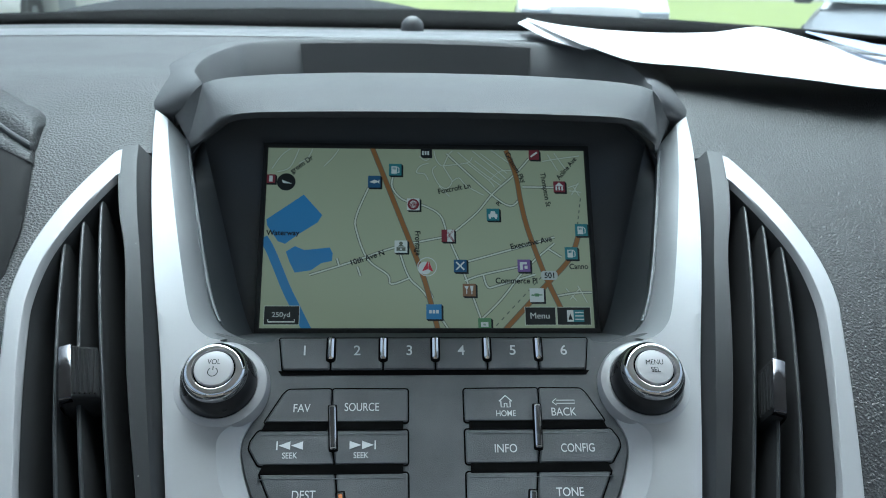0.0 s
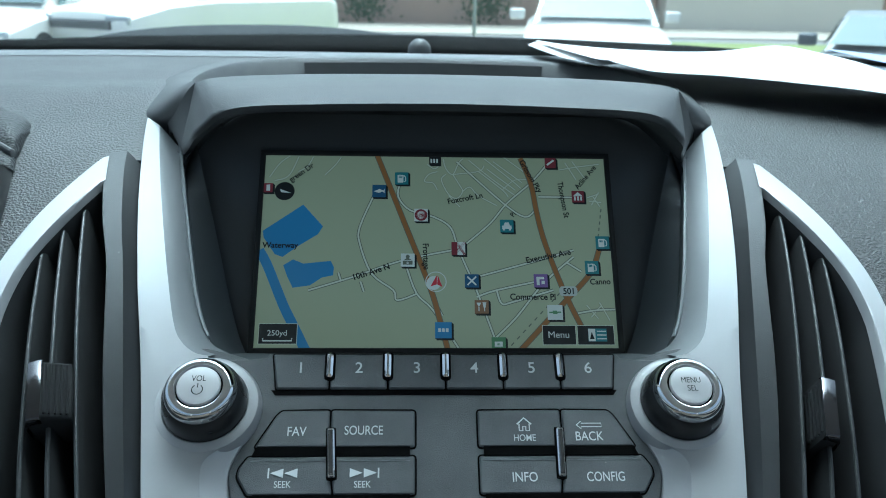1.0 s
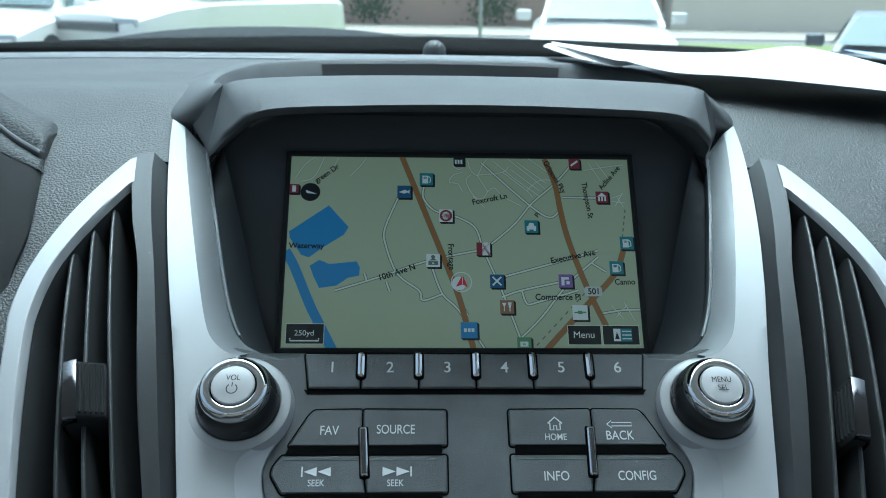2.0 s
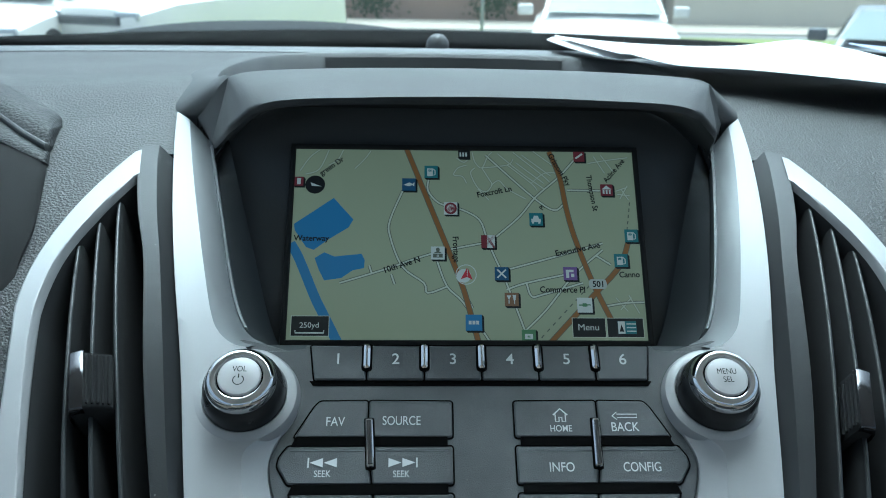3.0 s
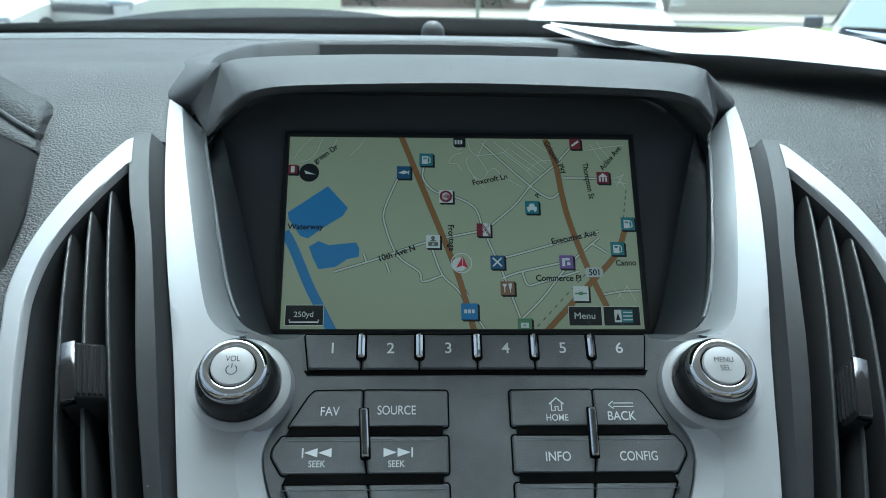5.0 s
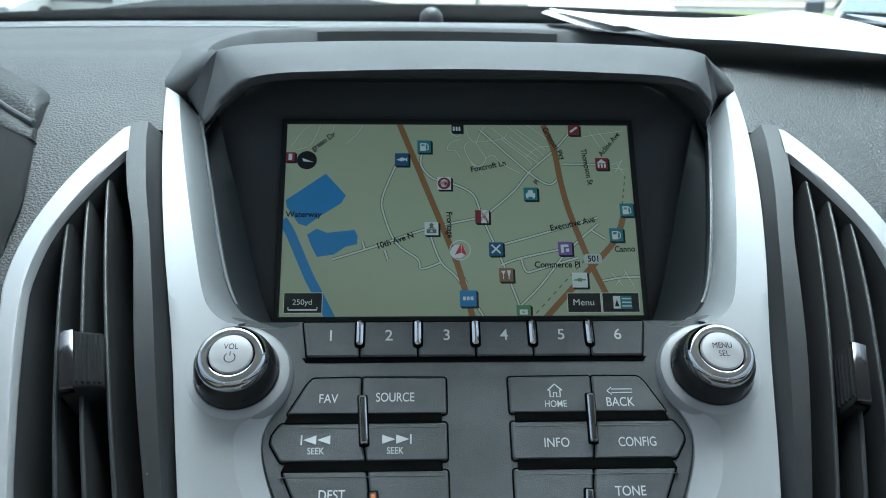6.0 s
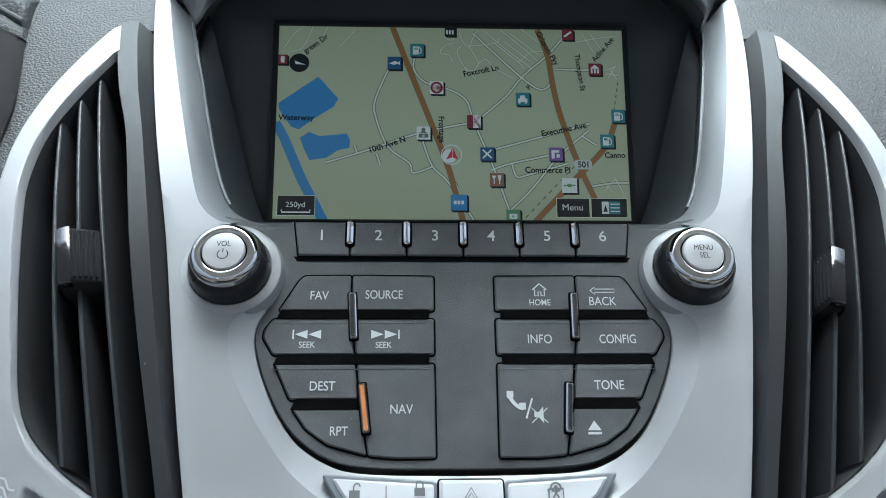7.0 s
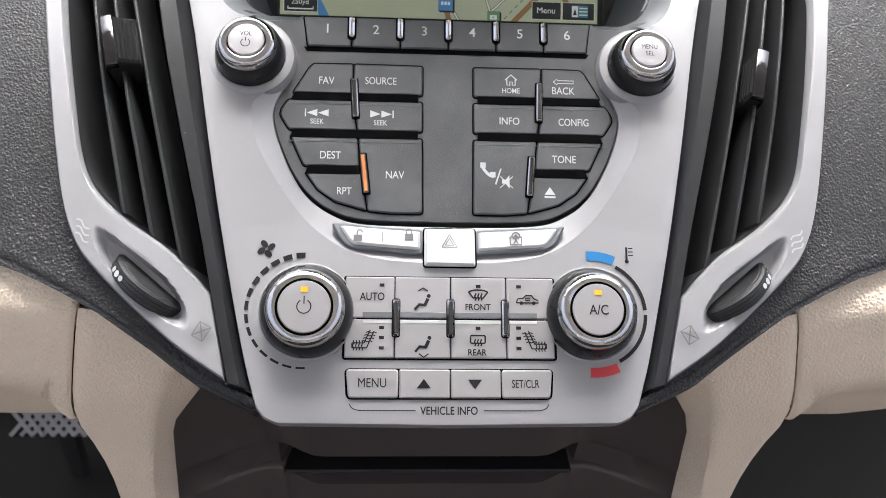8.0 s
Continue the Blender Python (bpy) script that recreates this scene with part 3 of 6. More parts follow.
# lock and hazard switches
for s in (1, -1):
    o = [(s * x, y) for x, y in ((-0.0453, -0.1001), (-0.0405, -0.1078), (-0.0378, -0.1097), (-0.0102, -0.1118), (-0.0102, -0.1023), (-0.025, -0.1013))]
    part("switch_surround", plate(rounded(o, 0.0015, 3), -0.008, 0.0007, 0.0006, prof, 0), SURROUND, stack, "grey frame of the lock switch")
    o = [(s * x, y) for x, y in ((-0.042, -0.1015), (-0.038, -0.1074), (-0.0362, -0.1085), (-0.0112, -0.1103), (-0.0112, -0.1034), (-0.025, -0.1026))]
    k = part("lock_switch", plate(rounded(o, 0.001, 3), -0.006, 0.0017, 0.0008, prof, 0), PEARL, stack, "pale pearl lock switch")
    if s > 0:
        f = fr(-0.0349, -0.1048, 0.0018)
        for dx, w, open_ in ((0, 0.0026, 1), (0.0194, 0.0026, 0)):
            m = f @ pose(dx, -0.0006 * open_, 0)
            a = 0.0007 * open_
            part("padlock_symbol", shape(m, [rect(0.0032, 0.0024, 0, -0.0009)] + band([(-0.001 + a, 0.0002), (-0.001 + a, 0.0014), (-0.0005 + a, 0.0022), (0.0005 + a, 0.0022), (0.001 + a, 0.0014)] + ([] if open_ else [(0.001, 0.0002)]), 0.00045)), INKMID, k)
        part("switch_mark", shape(fr(-0.0255, -0.1057, 0.0018), [rect(0.0003, 0.0038)]), INKMID, k)
    else:
        lockframe = fr(0.0255, -0.1055, 0.0018)
        part("child_lock_symbol", shape(lockframe, band([(-0.0022, 0.0004), (0.0022, 0.0004), (0.0022, -0.0026), (-0.0022, -0.0026), (-0.0022, 0.0004)], 0.0007) + band(arc(0.0015, 180, 0, 0, 0.0007, 10), 0.0006) + [disc(0.0006, 0, 0.0009, 10)] + band([(0, 0.0004), (0, -0.001)], 0.0009) + band([(-0.0013, -0.0002), (0.0013, -0.0002)], 0.0005) + band([(0, -0.0009), (-0.0009, -0.0022)], 0.0005) + band([(0, -0.0009), (0.0009, -0.0022)], 0.0005)), INKMID, k)
key([(-0.0096, -0.1022), (0.0096, -0.1022), (0.0099, -0.1163), (-0.0096, -0.1163)], 0.0022, PEARL, prof, "hazard_switch", 0.0008, 0.0012, "silver hazard warning switch")
f = fr(-0.0001, -0.1075, 0.0023)
part("hazard_triangle", shape(f, band([(-0.0029, -0.002), (0.0029, -0.002), (0, 0.003), (-0.0029, -0.002)], 0.0004) + band([(-0.0016, -0.0012), (0.0016, -0.0012), (0, 0.0015), (-0.0016, -0.0012)], 0.0003)), INKMID, stack)

# climate keys: two rows of four
xs = (-0.0392, -0.0206, 0.0004, 0.0214, 0.0396)
part("climate_gap", plate(rounded([(-0.0398, -0.1202), (0.0402, -0.1202), (0.0404, -0.1508), (-0.0398, -0.1508)], 0.001, 2), -0.006, 0.0003, 0.0001, prof, 0), GAP, stack)
cl = {}
for i in range(4):
    for r, (y0, y1) in enumerate(((-0.1206, -0.1357), (-0.1362, -0.1502))):
        cl[i, r] = part("button", plate(rounded([(xs[i] + 0.0002, y0), (xs[i + 1] - 0.0002, y0), (xs[i + 1] - 0.0002, y1), (xs[i] + 0.0002, y1)], 0.0004, 2), -0.005, 0.0011, 0.0004, prof, 0), KEYSILVER, stack, "silver climate button")
# grey plate paints the groove's shade, the pearl strip its bright lower edge
part("groove_shade", plate([(-0.0325, -0.1336), (0.033, -0.1336), (0.033, -0.1356), (-0.0325, -0.1356)], -0.004, 0.0013, 0.0001, prof, 0), BEVEL, stack)
part("groove_light_edge", plate([(-0.0325, -0.1364), (0.033, -0.1364), (0.033, -0.1378), (-0.0325, -0.1378)], -0.004, 0.00125, 0.0002, prof, 0), KEYWHITE, stack)
for x in (-0.0201, 0.0003, 0.0209):
    b = part("bar_socket", plate(rounded(rect(0.0032, 0.0143, x, -0.1357), 0.0012, 3), -0.003, 0.0015, 0.0003, prof, 0), GAP, stack)
    b = part("indicator_bar", plate(rounded(rect(0.0026, 0.0137, x, -0.1357), 0.001, 3), -0.003, 0.003, 0.0008, prof, 0), CHROME, stack, "dark chrome divider bar")
    part("bar_face", plate(rounded(rect(0.0015, 0.0118, x, -0.1357), 0.0006, 3), 0, 0.0034, 0.0003, prof, 0), PIANO, b)
for (i, r), x, y in (((0, 0), -0.0255, -0.1237), ((2, 0), 0.0108, -0.1238), ((3, 0), 0.0262, -0.1238), ((0, 1), -0.0254, -0.1393), ((0, 1), -0.0254, -0.1429), ((0, 1), -0.0254, -0.1466), ((2, 1), 0.0106, -0.1393), ((3, 1), 0.0259, -0.1391), ((3, 1), 0.0259, -0.1428), ((3, 1), 0.0259, -0.1465)):
    part("telltale", shape(fr(x, y, 0.0012), [rect(0.0018, 0.0012)]), INKDARK, cl[i, r])
text("AUTO", fr(-0.0291, -0.1279, 0.0012), 0.0029, INKDARK, cl[0, 0], wide=0.8, bold=0.012)
text("FRONT", fr(0.0107, -0.1315, 0.0012), 0.0023, INKDARK, cl[2, 0], wide=0.9, bold=0.022)
text("REAR", fr(0.0103, -0.148, 0.0012), 0.0023, INKDARK, cl[2, 1], wide=0.9, bold=0.022)


def seat_symbol(x, y, k, up):
    f = fr(x, y, 0.0012)
    fig = [disc(0.00075, 0.0021, 0.0022, 12)] + band(spline([(0.0018, 0.0012), (0.0011, -0.0004), (0.0006, -0.0014)], 4), 0.00125) + band([(0.0009, -0.0013), (-0.0018, -0.0011)], 0.00105) + band([(-0.0014, -0.001), (-0.0032, -0.003)], 0.0009)
    fig += band([(-0.0018, 0.0041 if up else -0.0037), (0, 0.0052 if up else -0.005), (0.0018, 0.0041 if up else -0.0037)], 0.00048)
    part("airflow_symbol", shape(f, fig), INKDARK, k)


seat_symbol(-0.0100, -0.1297, cl[1, 0], True)
seat_symbol(-0.0097, -0.1450, cl[1, 1], False)
f = fr(0.0108, -0.1274, 0.0012) @ Matrix.Diagonal((1.45, 1.25, 1, 1))
wave = lambda dx, low: band([(dx, low), (dx + 0.0002, low + 0.0006), (dx - 0.0001, low + 0.0013), (dx + 0.0002, low + 0.0022)], 0.00042)
part("demist_symbol", shape(f, band(spline([(-0.0025, 0.0012), (-0.0012, 0.00175), (0.0012, 0.00175), (0.0025, 0.0012)], 5) + [(0.0013, -0.0006), (-0.0013, -0.0006), (-0.0025, 0.0012)], 0.00046) + [p for dx in (-0.0008, 0, 0.0008) for p in wave(dx, -0.0014)]), INKDARK, cl[2, 0])
f = fr(0.0105, -0.1439, 0.0012) @ Matrix.Diagonal((1.25, 1.2, 1, 1))
part("demist_symbol", shape(f, band(rounded([(-0.0022, 0.0017), (0.0022, 0.0017), (0.0022, -0.0007), (-0.0022, -0.0007)], 0.0004, 3) + [(-0.0022, 0.0012)], 0.00046) + [p for dx in (-0.0009, 0, 0.0009) for p in wave(dx, -0.0016)]), INKDARK, cl[2, 1])
f = fr(0.0295, -0.1288, 0.0012)
part("recirculate_symbol", shape(f, band([(-0.0042, -0.001), (-0.0038, 0.00046), (-0.0016, 0.0008), (-0.0006, 0.0018), (0.0016, 0.0018), (0.0024, 0.0006), (0.004, 0.0), (0.0042, -0.001), (-0.0042, -0.001)], 0.0005) + [disc(0.0007, -0.0024, -0.0011, 10), disc(0.0007, 0.0024, -0.0011, 10)] + band([(0.001, 0.0008), (-0.0007, 0.0008), (-0.0007, -0.0001), (0.001, -0.0001)], 0.00046)), INKDARK, cl[3, 0])
for s, k in ((-1, cl[0, 1]), (1, cl[3, 1])):
    f = fr(s * 0.0326, -0.1441, 0.0012)
    g = band([(0.0044, 0.0036), (0.0018, -0.0026), (-0.0036, -0.0026)], 0.0005) + band([(0.003, 0.004), (0.0008, -0.0008), (-0.0036, -0.0008)], 0.0005) + band([(-0.0036, -0.0008), (-0.0036, -0.0026)], 0.0005)
    for q in range(4):
        x = -0.0032 + q * 0.0011
        g += band([(x, -0.0036), (x + 0.0003, -0.0028), (x - 0.0002, -0.0018), (x + 0.0003, -0.0008), (x, 0.0002)], 0.0004)
    for q in range(4):
        x, y = 0.0019 + q * 0.0005, -0.0004 + q * 0.0011
        g += band([(x - 0.002, y + 0.0002), (x - 0.0011, y + 0.0005), (x, y), (x + 0.0011, y + 0.0004), (x + 0.002, y + 0.0001)], 0.0004)
    part("heated_seat_symbol", shape(f, [[(-s * x, y) for x, y in p] for p in g]), INKDARK, k)

# vehicle information row
part("menu_gap", plate(rounded([(-0.0389, -0.1538), (0.0389, -0.1538), (0.0381, -0.1648), (-0.0381, -0.1648)], 0.0022, 4), -0.006, 0.0003, 0.0001, prof, 0), GAP, stack)
xs = (-0.0384, -0.0188, 0.0002, 0.0191, 0.0384)
mk = []
for i in range(4):
    lo0, lo1 = (0.001 if i == 0 else 0), (0.001 if i == 3 else 0)
    o = rounded([(xs[i] + 0.0002, -0.1542), (xs[i + 1] - 0.0002, -0.1542), (xs[i + 1] - 0.0002 - lo1, -0.1643), (xs[i] + 0.0002 + lo0, -0.1643)], 0.0006 if i in (1, 2) else 0.0012, 3)
    mk.append(part("button", plate(o, -0.005, 0.0012, 0.0005, prof, 0), KEYSILVER, stack, "silver menu button"))
text("MENU", fr(-0.0285, -0.159, 0.0013), 0.0034, INKDARK, mk[0], wide=0.8)
text("SET/CLR", fr(0.0281, -0.1592, 0.0013), 0.0029, INKDARK, mk[3], wide=0.68, bold=0.012)
part("arrow_symbol", shape(fr(-0.0096, -0.1593, 0.0013), [[(-0.0026, -0.0016), (0.0026, -0.0016), (0, 0.0018)]]), INKDARK, mk[1])
part("arrow_symbol", shape(fr(0.0093, -0.1593, 0.0013), [[(-0.0026, 0.0016), (0, -0.0018), (0.0026, 0.0016)]]), INKDARK, mk[2])
text("VEHICLE INFO", fr(-0.0003, -0.1686, 0.0002), 0.0029, INKDARK, stack, wide=0.8, bold=0.02)
for s in (1, -1):
    part("bracket_line", shape(fr(0, -0.1686, 0.0002), band([(s * x, y) for x, y in spline([(0.0366, 0.0024), (0.0362, 0.0014), (0.0352, 0.0006), (0.0338, 0.0002), (0.031, 0.0), (0.0125, 0.0)])], 0.00035)), INKDARK, stack)


def big_knob(s, label):
    f = fr(0.054 if s > 0 else -0.0532, -0.1335, 0.0)
    part("knob_recess", lathe(f, [(0.0184, -0.002), (0.0184, 0.0003), (0.0178, 0.0005), (0.0174, -0.001)], 64), SATIN, stack)
    b = part("rotary_knob", lathe(f, [(0.0174, -0.001), (0.0173, 0.002), (0.0162, 0.0062), (0.0142, 0.0085)], 64), GLOSSBLACK, stack, label)
    part("chrome_ring", lathe(f, [(0.0144, 0.0055), (0.0147, 0.007), (0.0145, 0.0088), (0.0138, 0.0104), (0.0127, 0.0115), (0.0115, 0.0119), (0.0105, 0.0116), (0.0099, 0.0107)], 64), CHROME, b)
    part("cap_gap", lathe(f, [(0.01, 0.0105), (0.01, 0.0113), (0.0095, 0.01135)], 48), GAP, b)
    part("cap", lathe(f, [(0.0097, 0.0095), (0.0097, 0.0112), (0.0093, 0.0118), (0.006, 0.012), (0.001, 0.0121)], 48), KEYSILVER, b, "silver knob cap")
    part("amber_lamp", shape(f @ pose(0, 0.0062, 0.0122), [rect(0.0026, 0.0019)]), AMBER, b, "small lit amber lamp")
    return b, f


b, f = big_knob(-1, "black fan knob with chrome ring and silver cap")
part("power_symbol", shape(f @ pose(0, 0.0002, 0.0122), band(arc(0.0025, 120, 420, 0, -0.0002, 24), 0.0004) + band([(0, 0.0007), (0, 0.0036)], 0.0004)), INKDARK, b)
b, f = big_knob(1, "black temperature knob with chrome ring and silver cap")
text("A/C", f @ pose(0, -0.0002, 0.0122), 0.0036, INKDARK, b, wide=0.85, bold=0.012)
f = fr(-0.0545, -0.1333, 0.0002)
for i in range(14):
    a = 90 + i * 13.4
    part("fan_scale_mark", shape(f, band(arc(0.0212, a, a + 9.2, n=4), 0.002 - 0.0001 * i)), INKDARK, stack)
f = fr(0.0545, -0.1333, 0.0002)
for a0, a1, w, m in ((94, 66, 0.0036, INKBLUE), (62, 4, 0.0014, INKDARK), (-1, -62, 0.0014, INKDARK), (-66, -94, 0.0036, INKRED)):
    part("temperature_scale", shape(f, band(arc(0.0224 if w > 0.002 else 0.0205, a0, a1, n=14), w)), m, stack)
f = fr(-0.0692, -0.1105, 0.0002)
part("fan_symbol", shape(f @ Matrix.Scale(1.05, 4), [[(0.0019 * math.cos(a) - 0.0004 * math.sin(a) + 0.0016 * math.cos(b) * math.cos(a + 0.5) - 0.0011 * math.sin(b) * math.sin(a + 0.5), 0.0019 * math.sin(a) + 0.0004 * math.cos(a) + 0.0016 * math.cos(b) * math.sin(a + 0.5) + 0.0011 * math.sin(b) * math.cos(a + 0.5)) for b in [2 * math.pi * k / 14 for k in range(14)]] for a in (0.2, 1.77, 3.34, 4.91)]), INKDARK, stack)
f = fr(0.0696, -0.111, 0.0002)
part("thermometer_symbol", shape(f, [disc(0.0008, -0.0008, -0.0026, 12), rect(0.0008, 0.0054, -0.0008, 0.0003)] + [rect(0.0018, 0.0004, 0.0008, y) for y in (0.0026, 0.0012, -0.0002)]), INKDARK, stack)

# ---- navigation display ----
display = thing("navigation_display", "lit navigation screen showing a tan street map with blue lakes", "screen", STACK @ Vector((0, 0, 0)))
SW, SH = 0.1535, 0.0885
scr = STACK @ pose(0, SH / 2, -0.001)
part("map_land", box(scr, SW, SH, 0.002), MAPTAN, display, "tan map background")
part("screen_rim", skin([[STACK @ Vector((x, y, z)) for x, y in rect(SW + 2 * e, SH + 2 * e, 0, SH / 2)] for e, z in ((0.0, 0.0002), (0.0006, 0.001), (0.0022, 0.001), (0.003, -0.003))], closed=True), PIANO, display, "black rim of the screen")


def inside(poly):
    """Keeps a flat shape inside the screen."""
    for ax, lim, s in ((0, -SW / 2, 1), (0, SW / 2, -1), (1, 0.0, 1), (1, SH, -1)):
        out = []
        for i in range(len(poly)):
            a, b = poly[i - 1], poly[i]
            da, db = s * (a[ax] - lim), s * (b[ax] - lim)
            if da * db < 0:
                t = da / (da - db)
                out.append((a[0] + (b[0] - a[0]) * t, a[1] + (b[1] - a[1]) * t))
            if db >= 0:
                out.append(b)
        poly = out
        if len(poly) < 3:
            return []
    return poly


def draw(name, polys, material, level, parent=None):
    polys = [q for q in (inside([(x * mm, y * mm) for x, y in p]) for p in polys) if q]
    return part(name, shape(STACK, polys, thick=0.00008 + 0.00004 * level), material, parent or display)


draw("lake", [[(-76, 52), (-59, 64.5), (-50, 54.3), (-52, 50.6), (-61, 44.6), (-66.8, 40), (-70.2, 41.2), (-75.5, 49)]], MAPBLUE, 1)
draw("lake", [[(-66.3, 36.2), (-62.2, 38.9), (-57.8, 37), (-46, 38.3), (-44.6, 35.5), (-44.8, 31.8), (-49.7, 30.7), (-54.5, 27.2), (-61.8, 26.1), (-64.3, 31)]], MAPBLUE, 1)
draw("river", band(spline([(-77, 43), (-73, 36), (-65.6, 19), (-61.5, 11), (-54.7, -2)]), 4.2), MAPBLUE, 1)
ROADS = [
    [(-28.3, 68.5), (-33.9, 54.1), (-33.7, 46.3), (-28.3, 32.6), (-18.9, 25.2), (-17.2, 20.7), (-8.6, 23.7)],
    [(-16.5, 75.1), (-17.1, 68.6), (-11.9, 62.3), (-1.6, 59.2), (5.8, 54.5), (8.6, 46.7), (11.4, 38.9), (16.9, 25.3), (24.2, 4)],
    [(-55.1, 25), (-36.2, 31.1), (-14.7, 38.8), (8.6, 43.9)],
    [(13, 46.7), (23.6, 56.2), (31.4, 65.9), (42.3, 75.8), (49.6, 84.2)],
    [(17.1, 31.3), (39.1, 37.6), (60.1, 43.9)],
    [(-13.3, 35.7), (-8.9, 23.7), (-1.8, 16.3), (9.3, -1)],
]
SIDE_ROADS = [
    [(16.9, 22.3), (25.6, 25.4), (46.1, 30)],
    [(24.2, 4), (33.8, 13.5), (46, 28.5), (59.9, 40.8)],
    [(25.6, 25.4), (27.6, 19.4), (32.6, 20.2), (50.2, 25.5)],
    [(9.2, 86.2), (29.9, 65.9), (39.3, 59.5), (44, 62.8)],
    [(59.7, 15.1), (68.5, 16.6), (76.5, 16.9)],
    [(45.8, 69.3), (57.2, 69.2), (67, 69.1)],
    [(-41.5, 29.5), (-42.6, 33)], [(-33, 29), (-31.5, 24.5)], [(57, 38), (63, 34)], [(2, 14), (0.5, 17)],
]
LANES = [
    [(3.1, 87.6), (4.3, 82.7), (7.4, 79.9), (10.1, 85.6), (12.1, 87.8)],
    [(7.4, 79.9), (19.0, 81.5), (21.7, 84.4)],
    [(19.0, 81.5), (29.6, 72.5), (32.1, 69.1)],
    [(14.7, 87.1), (24.7, 78.1), (35.3, 69.8)],
    [(21.8, 87.9), (33.7, 77.5), (38.0, 73.3)],
    [(1.1, 84.1), (-0.9, 82.6), (-4.1, 84.7)],
    [(0.4, 81.2), (-3.5, 79.8), (-5.4, 76.3), (-1.6, 75.6), (0.3, 72.2)],
    [(4.2, 79.9), (2.2, 77.1), (5.3, 70.2), (9.1, 68.2), (11.7, 71.6), (10.5, 74.4), (7.4, 79.9)],
    [(11.7, 71.6), (15.0, 73.7), (18.7, 69.6), (26.8, 64.9)],
    [(29.6, 72.5), (35.6, 77.5), (42.7, 77.6)],
    [(58.8, 86.3), (63.4, 77.9)],
    [(62.1, 87.0), (67.4, 78.6)],
    [(56.0, 82.7), (63.9, 84.2), (74.4, 85.8)],
    [(68.0, 69.1), (73.3, 71.0)],
    [(70.6, 69.6), (73.4, 64.8)],
    [(73.3, 71.7), (69.6, 65.4)],
    [(68.5, 67.5), (74.2, 66.8)],
    [(5.3, 69.5), (10.3, 64.1)],
    [(64.3, 18.8), (69, 12.9)], [(66, 13.5), (71, 19)], [(70, 20), (74, 12)],
]
LANES += [[(-74.5, 77.7), (-70.4, 84.4), (-66, 88.2)], [(-72, 76), (-66, 78.5), (-62, 88)], [(-62, 80.5), (-58, 83), (-55.5, 88)], [(-50, 79), (-45.5, 84), (-43, 88)]]
LANES += [[(20 + 2.9 * k, 78.9 + 3.8 * k), (32 + 3.3 * k, 69 + 3.6 * k)] for k in range(1, 4)]
for r in ROADS + SIDE_ROADS:
    draw("road_edge", band(spline(r, 4), 1.4), MAPEDGE, 2)
    draw("road", band(spline(r, 4), 0.75), MAPROAD, 3)
for r in LANES:
    draw("lane_edge", band(spline(r, 4) if len(r) > 2 else r, 1.0), MAPLANE_EDGE, 0)
    draw("lane", band(spline(r, 4) if len(r) > 2 else r, 0.5), MAPLANE, 2)
for r in ([(-27.6, 91), (-14.8, 57.5), (-3.2, 26.7), (1, 11.9), (4.5, -2)], [(38.3, 88.3), (42.6, 75.8), (44.7, 61.2), (47.7, 46.9), (54.6, 25.5), (62, 8)], [(34, -2), (54.2, 19.5), (66.8, 33.1), (71.6, 44.5)]):
    draw("highway_edge", band(spline(r, 5), 2.6), MAPEDGE, 4)
    draw("highway", band(spline(r, 5), 2.0), MAPBROWN, 5)
draw("rail_line", [q for i in range(9) for q in band([(31 + i * 2.6, 1 + i * 2.75), (32.2 + i * 2.6, 2.3 + i * 2.75)], 0.5)], MAPEDGE, 4)
draw("rail_line", [q for i in range(5) for q in band([(71.5 + i * 0.5, 50 + i * 3), (71.8 + i * 0.5, 51.6 + i * 3)], 0.5)], MAPEDGE, 4)


def icon(x, y, material, marks=(), size=6.0):
    draw("icon_shadow", [[(x - size / 2, y - size / 2), (x - size / 2 + 0.9, y - size / 2 - 0.9), (x + size / 2 + 0.9, y - size / 2 - 0.9), (x + size / 2 + 0.9, y + size / 2 - 0.9), (x + size / 2, y + size / 2), (x, y)]], MAPBLACK, 6)
    k = draw("map_icon", [rect(size, size, x, y)], material, 7)
    for polys, m in marks:
        draw("icon_mark", [[(x + a, y + b) for a, b in p] for p in polys], m, 8, k)


pump = [([rect(2.6, 3.8, -0.5, -0.2)], MAPWHITE), (band([(0.9, 1.5), (1.8, 0.6), (1.8, -1.4), (1.0, -1.6)], 0.45), MAPWHITE), ([rect(1.6, 1.1, -0.5, 0.7)], MAPTEAL)]
for x, y in ((-15.7, 77.6), (67.7, 35.9), (73.2, 47.5)):
    icon(x, y, MAPTEAL, pump)
icon(-25.7, 71.3, MAPNAVY, [([[(-2.4, -0.2), (0.2, 1), (1.8, 0.3), (2.5, 1.1), (2.4, -1), (1.6, -0.3), (0, -0.9)]], MAPWHITE)])
icon(-7, 59.9, MAPWHITE, [([disc(2.8)], MAPMAROON), ([disc(1.9)], MAPWHITE), ([disc(1.1)], MAPMAROON)])
icon(9.3, 44.3, MAPMAROON, [([rect(3.4, 6.0, 1.3)], MAPWHITE), (band([(-1.6, -2.8), (2.9, 2.9)], 1.2) + band([(-0.8, 2.9), (2.8, -2.9)], 1.1), MAPMAROON)])
icon(31, 55, MAPTEAL, [([rect(4.2, 1.6, 0, -0.6), [(-1.4, 0.2), (1.4, 0.2), (0.9, 1.7), (-0.9, 1.7)], rect(0.9, 0.8, -1.4, -1.7), rect(0.9, 0.8, 1.4, -1.7)], MAPWHITE)])
